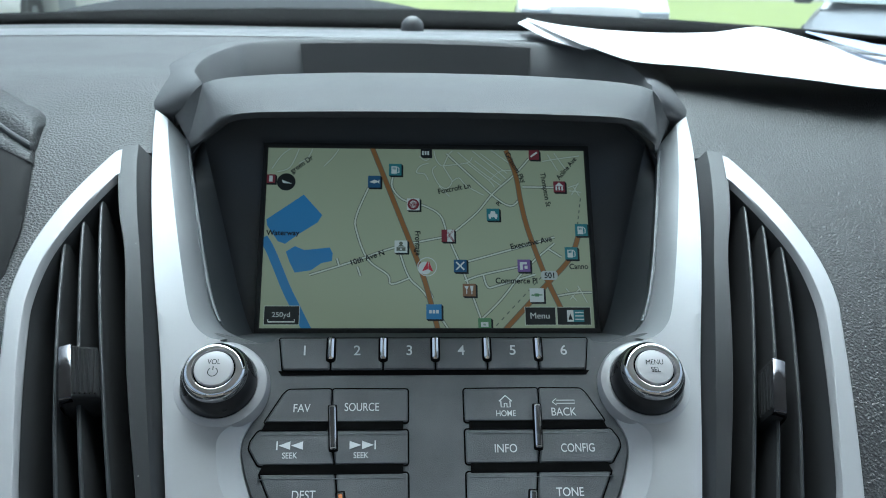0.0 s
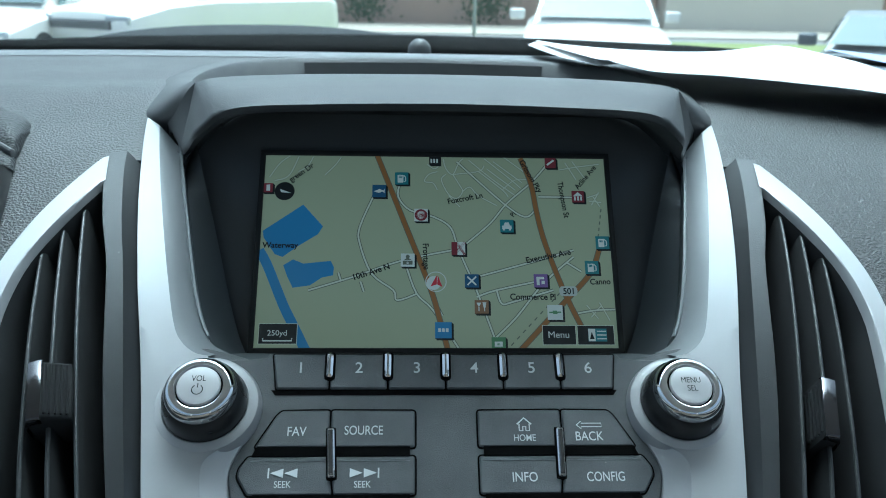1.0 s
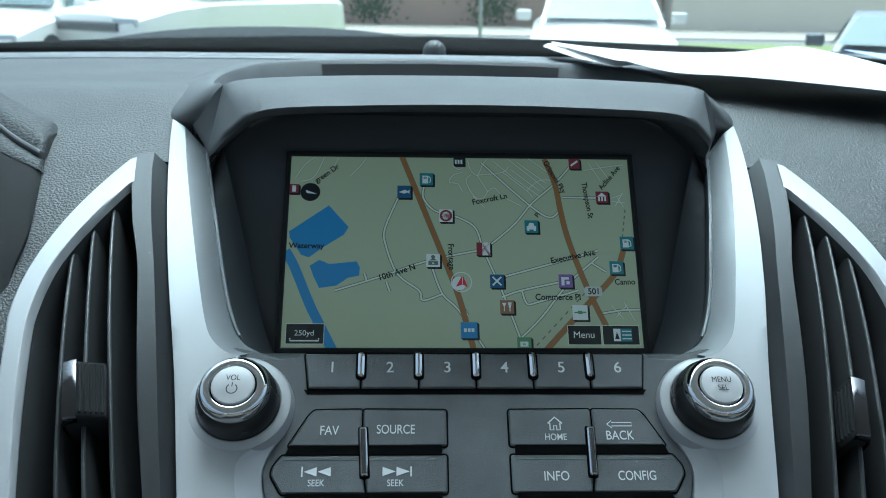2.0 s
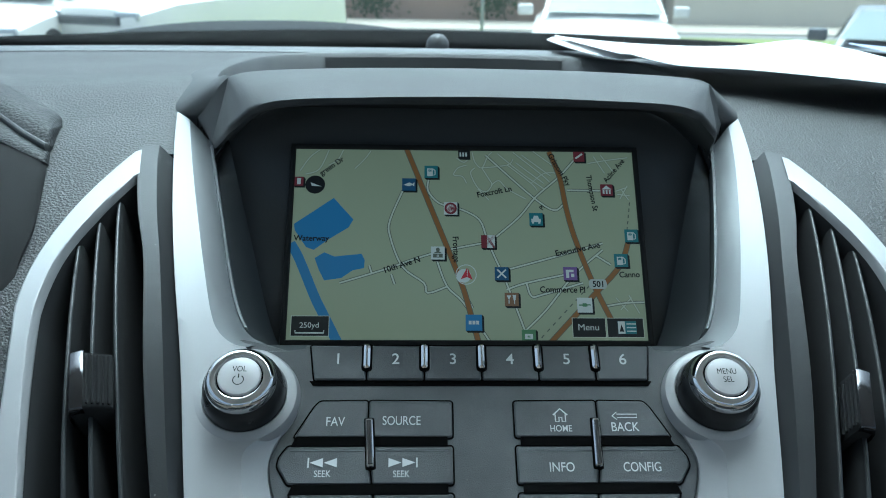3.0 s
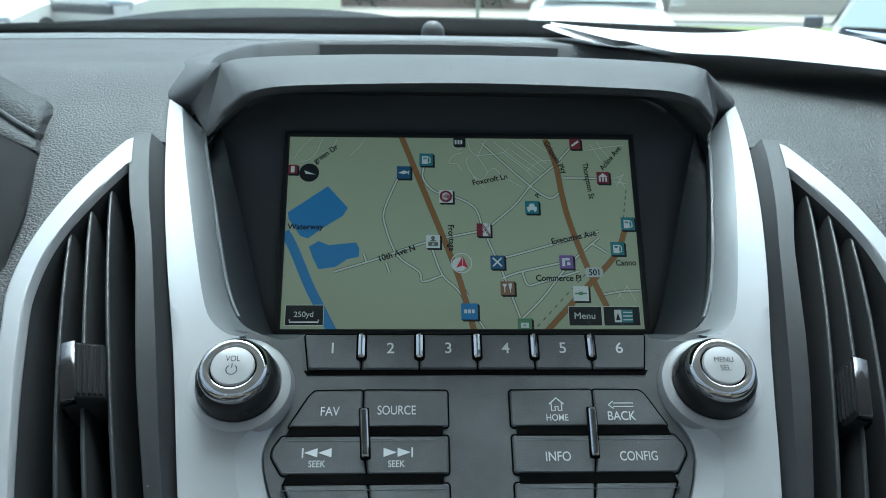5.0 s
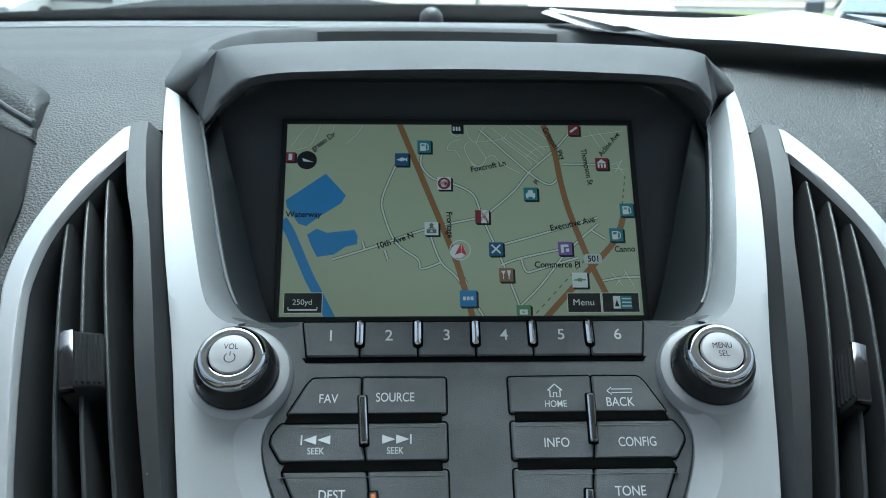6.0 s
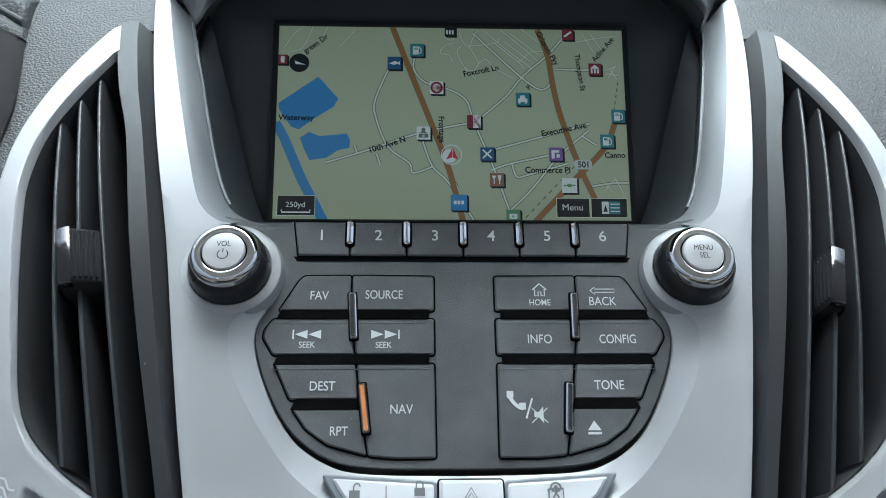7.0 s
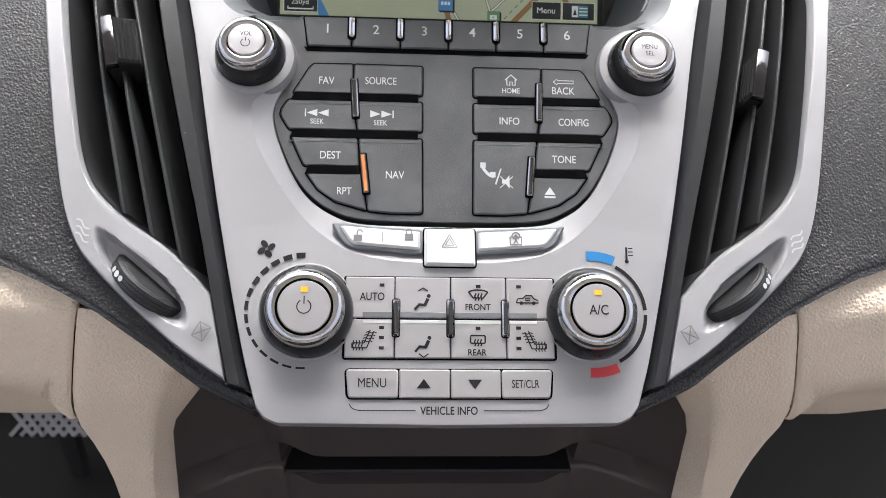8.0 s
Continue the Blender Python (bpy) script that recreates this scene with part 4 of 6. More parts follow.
icon(14.9, 29.5, MAPNAVY, [(band([(-1.9, -1.9), (1.9, 1.9)], 0.7) + band([(-1.9, 1.9), (1.9, -1.9)], 0.7), MAPWHITE)])
icon(-12.8, 38.8, MAPWHITE, [([rect(4.2, 1.8, 0, -1.2), [(-1.8, 0), (0, 1.2), (1.8, 0)], disc(0.9, 0, 1.6, 12)], MAPEDGE), ([rect(1.0, 1.0, 0, -1.2)], MAPWHITE)])
icon(18.9, 17.9, MAPGOLD, [([[(-2.2, 1.8), (-0.2, 1.8), (-1.2, -0.2)], [(0.4, 2.0), (2.0, 2.0), (1.6, -0.4), (0.8, -0.4)], rect(0.4, 1.8, -1.2, -1), rect(0.4, 1.6, 1.2, -1.2)], MAPWHITE)])
icon(2.4, 7.6, MAPBLUE, [([rect(1.2, 1.6, -1.6, 0), rect(1.2, 1.6, 0, 0), rect(1.2, 1.6, 1.6, 0)], MAPWHITE)], 7)
icon(25.7, 1.6, MAPGREEN, [([rect(3.4, 2.2)], MAPWHITE), ([rect(1.2, 0.9)], MAPGREEN)])
icon(50.4, 15.5, MAPWHITE, [([[(-2.6, -0.3), (-0.9, -0.3), (-0.8, -0.7), (1.0, -0.7), (1.0, -0.2), (2.6, -0.2), (2.5, 0.4), (0.9, 0.4), (0.8, 0.8), (-1.0, 0.8), (-1.0, 0.3), (-2.5, 0.3)]], MAPGREEN)], 6.6)
icon(44.9, 29.7, MAPPURPLE, [([rect(3.4, 1.1, -0.2, 1.2), rect(1.3, 3.2, -1.2, -0.4), rect(1.4, 1.5, 1.0, -0.8)], MAPWHITE)])
icon(63.7, 69.5, MAPMAROON, [([[(-2.2, 0.3), (2.2, 0.3), (0, 2.2)], rect(0.8, 2, -1.4, -0.9), rect(0.8, 2, 1.4, -0.9), rect(0.8, 2, 0, -0.9)], MAPWHITE)], 5.6)
icon(52, 86, MAPMAROON, [(band([(-1.6, -1), (1.6, 1.4)], 0.9), MAPWHITE)], 5)
icon(-1, 87, MAPBLACK, [([rect(0.8, 2, -1.3, -0.6), rect(0.8, 2, 0, -0.6), rect(0.8, 2, 1.3, -0.6)], MAPWHITE)], 4.6)
icon(-75, 72.4, MAPMAROON, [([rect(1.6, 3, 0.2)], MAPWHITE)], 4.4)
draw("compass", [disc(4.4, -67.5, 70.8, 28)], MAPBLACK, 8)
draw("compass_needle", [[(-69.6, 71.8), (-64.6, 69.9), (-69.0, 70.2)]], MAPWHITE, 10)
draw("position_ring", band(arc(4.4, 0, 360, -0.6, 29, 30), 0.35), MAPWHITE, 9)
draw("position_halo", [disc(3.1, -1.6, 28.4, 20)], MAPWHITE, 9)
draw("position_arrow", [[(-3.0, 26.8), (-0.2, 27.8), (-0.2, 32)], [(-0.1, 27.8), (2.2, 26.6), (0.2, 32)]], MAPRED, 10)
draw("road_shield", [rounded([(53.2, 22.8), (60.2, 22.8), (60.8, 25), (60.2, 27.2), (53.2, 27.2), (52.6, 25)], 1.2, 3)], MAPGREY, 8)


def words(s, x, y, size, turn=0.0, material=MAPBLACK, wide=0.85, level=11):
    text(s, STACK @ pose(x * mm, y * mm, 0.00004 * level, 0, 0, turn), 1.22 * size * mm, material, display, "map_lettering", wide * (1.15 if s == "Waterway" else 1.09), bold=0.03 if material is MAPBLACK else 0.0)


for a in (("green Dr", -60.3, 79.6, 2.1, 38), ("Foxcroft Ln", 12.7, 68.1, 2.1, 12), ("Grissom Pky", 42.4, 79, 2.1, -63), ("Thompson St", 56.6, 67.8, 2.0, -83), ("Acline Ave", 67.6, 79, 2.0, 50),
          ("Executive Ave", 48.8, 41, 2.2, 12), ("Commerce Pl", 41.1, 22.4, 2.2, 0), ("Canno", 70.9, 29.4, 2.1, 1), ("10th Ave N", -28.4, 33.4, 2.2, 19), ("Frontage", -5.2, 40.4, 2.1, -88), ("Waterway", -68, 44.9, 2.1, 0),
          ("Pl", 33.9, 60.6, 1.8, 50), ("501", 56.7, 25, 2.2, 0)):
    words(*a)
for x0, y0, x1, y1 in ((-75, 1.4, -58.8, 10.4), (44.4, 1.2, 58.9, 9.9), (59.3, 1.2, 75.3, 9.9)):
    draw("screen_button", [rect(x1 - x0, y1 - y0, (x0 + x1) / 2, (y0 + y1) / 2)], MAPROAD, 8)
    draw("screen_button", [rect(x1 - x0 - 0.5, y1 - y0 - 0.5, (x0 + x1) / 2, (y0 + y1) / 2)], MAPBLACK, 9)
words("250yd", -67.2, 5.9, 1.9, 0, MAPWHITE, 0.95)
words("Menu", 51.4, 5.7, 2.3, 0, MAPWHITE, 0.95)
draw("scale_bar", band([(-73, 4), (-73, 2.9), (-61, 2.9), (-61, 4)], 0.6), MAPWHITE, 10)
draw("view_symbol", [rect(8, 5.6, 68, 5.6)], MAPTEAL, 10)
draw("view_symbol", [rect(4, 0.5, 69.8, y) for y in (4, 5.6, 7.2)] + [rect(3, 5.4, 65.6, 5.6)], MAPWHITE, 11)
draw("view_arrow", [[(64.6, 3.8), (66.6, 3.8), (65.6, 7.0)]], MAPBLACK, 12)

# ---- air vents beside the stack ----
V_OUT = [(-0.1432, 0.0835), (-0.146, 0.081), (-0.158, 0.0495), (-0.1645, 0.023), (-0.1655, 0.002), (-0.163, -0.012), (-0.155, -0.052), (-0.147, -0.089), (-0.1405, -0.1075), (-0.1305, -0.1205), (-0.1025, -0.145), (-0.082, -0.1585)]
V_IN = [(-0.1385, 0.0645), (-0.14, 0.063), (-0.148, 0.043), (-0.1545, 0.0225), (-0.156, 0.002), (-0.154, -0.013), (-0.146, -0.053), (-0.1385, -0.0815), (-0.1245, -0.0975), (-0.1055, -0.1105), (-0.0895, -0.1265)]
POST = spline([(-0.1458, 0.085), (-0.134, 0.0455), (-0.125, 0.02), (-0.114, -0.028), (-0.104, -0.067), (-0.0955, -0.099), (-0.088, -0.13), (-0.081, -0.159)])


def side(pts, s):
    return [(s * x, y) for x, y in pts]


SLATS = (
    [(0.075, 0.1505), (0.06, 0.1465), (0.0023, 0.132), (-0.0525, 0.118), (-0.118, 0.101)],
    [(0.06, 0.1535), (0.045, 0.15), (-0.0097, 0.137), (-0.0527, 0.127), (-0.118, 0.1102)],
    [(0.045, 0.1565), (0.03, 0.1535), (-0.005, 0.1462), (-0.05, 0.1362), (-0.118, 0.1195)],
)


def frame_height(k, wide):
    """The vent frame's section: k runs from its inner edge (0) to its outer edge (1)."""
    return min(float(np.interp(k * wide, [0, 0.0008, 0.0018, 0.0022], [-0.0034, -0.0012, 0.0014, 0.0018])), float(np.interp((1 - k) * wide, [0, 0.0006, 0.0013], [-0.0008, 0.0012, 0.0018])))


def vent(s, label):
    t = thing("air_vent", label, "air vent", on(s * 0.125, -0.12), "vents beside the centre stack")
    # frame in one piece: a slim bow above, broad below and cut open for the thumbwheel
    o, i = spline(V_OUT, 6), spline(V_IN, 6)
    outer = pieces((o[:31], o[30:49], o[48:]), (26, 20, 84))
    inner = pieces((i[:31], i[30:43], i[42:]), (26, 20, 84))
    ks = [0, 0.02, 0.045, 0.07, 0.1, 0.15, 0.19, 0.235, 0.28, 0.31, 0.34, 0.37, 0.4, 0.43, 0.46, 0.5, 0.54, 0.58, 0.62, 0.66, 0.7, 0.73, 0.76, 0.79, 0.82, 0.85, 0.88, 0.91, 0.94, 0.965, 0.98, 1.0]
    rows = []
    for k in ks:
        r = []
        for q, ((a, b), (c, d)) in enumerate(zip(inner, outer)):
            along = (q - 46 - 40.5) / 27.5
            dip = min(1.0, 1.7 * max(0.0, 1 - abs(along) ** 2.6 - abs((k - 0.58) / 0.25) ** 2.6))
            dip = dip * dip * (3 - 2 * dip)
            r.append(on(s * (a * (1 - k) + c * k), b * (1 - k) + d * k, frame_height(k, math.hypot(c - a, d - b)) - 0.0052 * dip))
        rows.append(r)
    rows.insert(0, [on(s * x, y, -0.014) for x, y in inner])
    rows.append([on(s * x, y, -0.009) for x, y in outer])
    rows = [r + [r[-1] - STACK.to_3x3() @ Vector((0, 0, 0.02))] for r in rows]
    part("vent_frame", skin(rows), SILVER, t, "satin silver frame with a thumbwheel slot", 28)
    # black throat
    hole = resample(spline(V_IN, 5), 50)
    right = resample([(x, y) for x, y in POST if -0.1265 < y < 0.0645], 50)
    rows = [[on(s * x, y, -0.0014) for x, y in hole], [on(s * x * 0.985, y * 0.98, -0.045) for x, y in hole]]
    part("throat_wall", skin(rows), PIANO, t, "black throat of the vent")
    # near-black sheet closes the throat and paints the dark of its depth
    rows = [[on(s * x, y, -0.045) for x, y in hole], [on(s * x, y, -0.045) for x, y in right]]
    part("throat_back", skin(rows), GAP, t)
    # upright slats, each a deep dull fin; rounded front edge glossier, to look lit
    sill = [(-p[0], p[1]) for p in V_IN]
    for curve in SLATS:
        line = []
        for j in range(60):
            y = -0.124 + 0.2 * j / 59
            x = float(np.interp(y, [p[0] for p in reversed(curve)], [p[1] for p in reversed(curve)]))
            reach = float(np.interp(-y, [-p[1] for p in sill], [p[0] for p in sill]))
            if x < reach + 0.0025:
                line.append((-x, y))
        lean = 0.002
        rows = [[on(s * (x + e), y, h) for x, y in line] for e, h in ((-0.0003, -0.0044), (0.0001, -0.0034), (0.0013, -0.0034), (0.0019, -0.005), (0.0021 + lean, -0.034), (lean, -0.034))]
        sl = part("slat", skin(rows), SLATBLACK, t)
        part("slat_edge", skin([[on(s * (x + e), y, h) for x, y in line] for e, h in ((-0.0003, -0.0046), (-0.0003, -0.0034), (0.0001, -0.0028), (0.0009, -0.0028), (0.0013, -0.0034), (0.0014, -0.0044))]), POSTGREY, sl, angle=60)
    # thumb tab on the slats: smoked chrome front, ribbed cheek turned to the middle
    wide, cheek_in, cheek_out = (0.0052, -0.0046, 0.0082) if s > 0 else (0.0056, -0.0125, 0.0012)
    f = fr(-0.1325 if s > 0 else 0.1264, -0.0298 if s > 0 else -0.0362, -0.0028) @ pose(0, 0, 0, 0, 0, s * 13)
    sec = [(-s * wide, -0.012), (-s * wide, 0.0035), (-s * (wide - 0.0012), 0.0062), (-s * 0.0008, 0.0068), (0.0, 0.0062), (s * cheek_out, 0.0062 + cheek_in), (s * cheek_out, -0.012)]
    b = part("vent_tab", skin([[f @ Vector((x * (1 - d), y, z - 3 * d * (z > 0.0) * 0.004)) for x, z in sec] for y, d in ((-0.0112, 0.16), (-0.0106, 0.04), (-0.0098, 0.0), (0.0098, 0.0), (0.0106, 0.04), (0.0112, 0.16))], closed=True, cap=True), SLATBLACK, t, "black ribbed vent tab with a chrome front", 40)
    sec = [(-s * (wide + 0.0002), -0.004), (-s * (wide + 0.0002), 0.0036), (-s * (wide - 0.001), 0.0065), (-s * 0.0012, 0.0071), (s * 0.0, 0.0066)]
    part("chrome_edge", skin([[f @ Vector((x, y, z - d)) for x, z in sec] for y, d in ((-0.0116, 0.003), (-0.0113, 0.0006), (-0.0104, 0.0), (0.0104, 0.0), (0.0113, 0.0006), (0.0116, 0.003))]), TABCHROME, b, "dark chrome front of the tab", 50)
    for q in range(5):
        d = (q + 0.7) / 5.4
        m = f @ pose(s * cheek_out * d, 0, 0.0064 + cheek_in * d, 0, s * math.degrees(math.atan2(-cheek_in, cheek_out)), 0)
        part("rib", box(m, 0.0009, 0.0188, 0.0014, 0.0003, 1), SLATBLACK, b)
    # thumbwheel, tipped so that its upper face shows
    w = fr(s * -0.1155, -0.1268, -0.0042) @ pose(0, 0, 0, 0, 0, s * -40) @ pose(0, 0.0055, -0.0062, 20, 0, 0)
    wheel = lathe(w @ pose(0, 0, 0, 90, 0, 0), [(0.001, -0.0032), (0.0166, -0.0032), (0.0176, -0.0024), (0.0176, 0.0024), (0.0166, 0.0032), (0.001, 0.0032)], 72)
    k = part("thumbwheel", wheel, RUBBER, t, "black knurled thumbwheel with white dots")
    part("wheel_face", lathe(w @ pose(0, 0.0031, 0, -90, 0, 0), [(0.0162, 0.0), (0.0158, 0.0004), (0.001, 0.0005)], 60), RUBBER, k, "smooth face of the wheel")
    for j in range(44):
        a = radians(38 + j * 2.4)
        for row in (-0.0015, 0.0, 0.0015):
            m = w @ pose(0, row, 0) @ Matrix.Translation((math.cos(a) * 0.0176, 0, math.sin(a) * 0.0176)) @ Matrix.Rotation(-a, 4, "Y")
            part("knurl", box(m, 0.0006, 0.0008, 0.00042), TRIMGREY, k)
    for a, r in ((110, 0.0011), (119.5, 0.0013), (129, 0.0012)):
        a = radians(a)
        a = a if s > 0 else math.pi - a
        m = w @ Matrix.Translation((math.cos(a) * 0.01805, 0, math.sin(a) * 0.01805)) @ Matrix.Rotation(math.pi / 2 - a, 4, "Y")
        part("white_dot", shape(m, [disc(r)]), KEYWHITE, k)
    # raised marks: open and shut
    f = fr(s * -0.1367, -0.1053, 0.0016)
    for dy in (0.0026, 0, -0.0026):
        part("open_mark", shape(f @ pose(0, dy, 0, 0, 0, s * -38), band(spline([(-0.0033, 0), (-0.0016, 0.0006), (0.0012, -0.0006), (0.003, 0.0002)], 4), 0.0006), thick=0.0007), KEYWHITE, t)
    f = fr(s * -0.091, -0.1413, 0.0018) @ pose(0, 0, 0, 0, 0, s * -30)
    part("shut_mark", shape(f, band(rect(0.0046, 0.0058) + [(-0.0023, -0.0029)], 0.0005) + band([(-0.0023, -0.0029), (0.0023, 0.0029)], 0.0005) + band([(-0.0023, 0.0029), (0.0023, -0.0029)], 0.0005), thick=0.0007), INKMID, t)
    # faceted black post between vent and silver face
    p0, p1 = resample(POST, 30), resample([q for q in OUT if -0.163 < q[1] < 0.0852], 30)
    rows = []
    for k, h in ((0, -0.03), (0, 0.0006), (0.03, 0.0013), (0.58, 0.0017), (0.98, -0.0034), (0.98, -0.012)):
        rows.append([on(s * (a * (1 - k) + c * k), b * (1 - k) + d * k + (0.0022 if k == 0.58 and q == 0 else 0), h) for q, ((a, b), (c, d)) in enumerate(zip(p0, p1))])
    part("vent_post", skin(rows), POSTGREY, t, "faceted charcoal post")
    return t


vent(1, "black upright slatted air vent in a silver frame, driver side")
vent(-1, "black upright slatted air vent in a silver frame, passenger side")

# ---- dashboard pad ----
dash = thing("dashboard", "charcoal grained vinyl dashboard pad with beige lower panels", "dashboard", (0, 0.3, 1.16))
LOWER = [(0.0705, -0.1705), (0.0925, -0.161), (0.11, -0.1485), (0.133, -0.1335), (0.155, -0.1225), (0.17, -0.1165), (0.3, -0.085), (0.75, -0.045)]


def pad_w(u, v):
    return prof(v) - 0.0035 - 0.3 * max(0, abs(u) - 0.17) ** 2


def pad(s):
    rows = []
    vs = sorted([-0.17 + 0.005 * i for i in range(58)] + [0.0832, 0.084, 0.0848])
    for v in vs:
        ui = np.interp(v, [-0.17, -0.158, -0.145, -0.1205, -0.1075, -0.089, -0.052, -0.012, 0.002, 0.023, 0.0495, 0.081, 0.084, 0.0848, 0.119], [0.069, 0.0795, 0.1005, 0.1285, 0.1385, 0.145, 0.153, 0.161, 0.1635, 0.1625, 0.156, 0.1452, 0.1455, 0.13, 0.1375])
        uo = max(ui + 0.0008, np.interp(v, [p[1] for p in LOWER], [p[0] for p in LOWER]))
        r = []
        for k in range(31):
            t = k / 30
            u = ui + (uo - ui) * (t * 0.25 + 0.75 * t ** 2.2)
            h = 0.0015 * (1 - min(1, (u - ui) / 0.004))
            r.append(STACK @ Vector((s * u, v, pad_w(u, v) - h)))
        rows.append(r)
    last = rows[-1]
    for i in range(1, 36):
        y = 0.088 + 0.53 * i / 35
        ui = np.interp(y, [0.09, 0.115, 0.2, 0.263, 0.295, 0.315, 0.33, 0.342, 0.35], [0.1378, 0.139, 0.145, 0.146, 0.14, 0.125, 0.09, 0.045, 0.0])
        r = []
        for k in range(31):
            t = k / 30
            u = ui + (0.75 - ui) * (t * 0.25 + 0.75 * t ** 2.2)
            a = last[k]
            f = min(1, i / 12)
            f = f * f * (3 - 2 * f)
            z = a.z + (y - 0.088) * 0.25 * (1 - f)
            z = z * (1 - f) + f * (1.187 - 0.09 * max(0, u - 0.25) ** 2 - 0.013 * max(0, (y - 0.43) / 0.18))
            r.append(Vector((s * (u if i > 1 else (u + abs(a.x)) / 2), max(y, a.y + 0.0002), z)))
        rows.append(r)
    return rows


for s in (1, -1):
    p = part("pad", skin(pad(s)), PAD, dash, "charcoal grained vinyl pad", 60)
    p.modifiers.new("thickness", "SOLIDIFY").thickness = 0.006
    p.modifiers["thickness"].offset = -1

# paler, smoother strip added along the windshield for the sky's sheen on the pad
def pad_z(u, y):
    return 1.187 - 0.09 * max(0, abs(u) - 0.25) ** 2 - 0.013 * max(0, (y - 0.43) / 0.18)


rows = []
for k, lift in ((0.0, -0.004), (0.0, 0.0006), (0.04, 0.0018), (0.3, 0.002), (0.6, 0.002), (1.0, 0.0012)):
    rows.append([Vector((u, 0.388 - 0.09 * (u / 0.6) ** 2 + 0.09 * k, pad_z(u, 0.388 + 0.09 * k) + lift)) for u in [-0.74 + 1.48 * i / 48 for i in range(49)]])
part("sheen_strip", skin(rows), PADSHEEN, dash, "pale smooth strip standing in for sky sheen on the pad", 50)

# rolled lower edge of the pad
for s in (1, -1):
    line = resample(spline([(x, v) for x, v in LOWER], 6), 60)
    rows = []
    for a in range(9):
        q = radians(-100 + a * 27)
        rows.append([STACK @ Vector((s * u, v - 0.0045 * math.cos(q) + 0.003, pad_w(u, v) - 0.0052 + 0.0052 * math.sin(q + 0.0) )) for u, v in line])
    part("pad_roll", skin(rows), PAD, dash, "rolled lower edge of the pad")

# beige lower panels: outer bolster and inner leg, with the seam between
def edge_at(u):
    v = float(np.interp(u, [p[0] for p in LOWER], [p[1] for p in LOWER]))
    return STACK @ Vector((u, v + 0.012, pad_w(u, v) - 0.009))


def seam_u(z):
    return float(np.interp(z, [0.6, 0.92, 0.95, 0.977, 0.993, 1.035, 1.06], [0.175, 0.1495, 0.1505, 0.1535, 0.152, 0.1425, 0.137]))


def arch_z(u):
    """Height at which the knee panel rolls under, above the arched footwell."""
    return float(np.interp(u, [0.15, 0.1556, 0.1584, 0.163, 0.1687, 0.177, 0.188, 0.22, 0.3], [0.965, 0.979, 0.988, 0.998, 1.0035, 1.008, 1.011, 1.015, 1.017]))


def panel_y(u, z):
    y = -0.1465 + 0.1 * max(0, 0.985 - z) - 0.004 * math.exp(-((z - 1.0) / 0.03) ** 2) + 0.12 * max(0, u - 0.22)
    e = edge_at(min(max(u, 0.072), 0.7))
    k = max(0.0, min(1.0, (z - (e.z - 0.022)) / 0.022))
    return y * (1 - k * k) + (e.y + 0.004) * k * k


for s in (1, -1):
    rows = []
    for k in range(29):
        t = k / 28
        r = []
        for i in range(60):
            f = i / 59
            u0 = 0.15 + 0.6 * f ** 1.6
            top = edge_at(u0).z
            bottom = 0.9765 - 2.3 * max(0.0, arch_z(u0) - 0.986)
            z = top + (bottom - top) * t
            u = seam_u(max(z, 0.9765)) + 0.0003 + (0.75 - seam_u(max(z, 0.9765))) * f ** 1.6
            under = max(0.0, arch_z(u) + 0.004 - z)
            r.append(Vector((s * u, panel_y(u, max(z, 0.9765)) + under / 1.65 * under / (under + 0.008) + 0.006 * max(0, (t - 0.9) / 0.1) ** 2 + (0.0012 if i == 0 else 0), z)))
        rows.append(r)
    rows.append([p + Vector((0, 0.012, -0.003)) for p in rows[-1]])
    rows.append([p + Vector((0, 0.2, 0.03)) for p in rows[-1]])
    part("knee_panel", skin(rows), BEIGE, dash, "beige grained vinyl knee panel", 60)
    rows = []
    for k in range(26):
        z = 1.04 - 0.44 * (k / 25) ** 1.5
        ridge = float(np.interp(z, [0.6, 0.9, 0.95, 0.988, 1.0, 1.012, 1.04], [0.158, 0.1355, 0.1275, 0.1195, 0.1145, 0.109, 0.098]))
        inn = float(np.interp(z, [0.6, 0.886, 0.95, 0.962, 0.985, 1.0, 1.04], [0.152, 0.13, 0.123, 0.1185, 0.105, 0.096, 0.078]))
        b = seam_u(z) - 0.0003
        py = lambda u: panel_y(max(u, 0.112), min(z, edge_at(max(u, 0.112)).z))
        r = [Vector((s * (inn - 0.0005), py(ridge) + 0.03, z)), Vector((s * inn, py(ridge) + 0.0135, z)), Vector((s * (inn + 0.0006), py(ridge) + 0.012, z))]
        for f in (0.35, 0.7, 0.88):
            r.append(Vector((s * (inn + (ridge - inn) * f), py(ridge) + 0.012 * (1 - f) + 0.0002, z)))
        for i in range(11):
            f = i / 10
            u = ridge + (b - ridge) * f
            r.append(Vector((s * u, py(u) - (0.0006 if 0 < i < 10 else 0) + (0.0012 if i == 10 else 0), z)))
        r.append(r[-1] + Vector((0, 0.03, 0)))
        rows.append(r)
    part("console_leg", skin(rows), BEIGE, dash, "beige grained vinyl console leg", 45)
    rows = [[Vector((s * (seam_u(z) + e), panel_y(seam_u(z), z) + 0.0022, z)) for z in (1.05, 1.03, 1.01, 0.99, 0.975)] for e in (-0.0004, 0.0004)]
    part("panel_seam", skin(rows), GAP, dash)

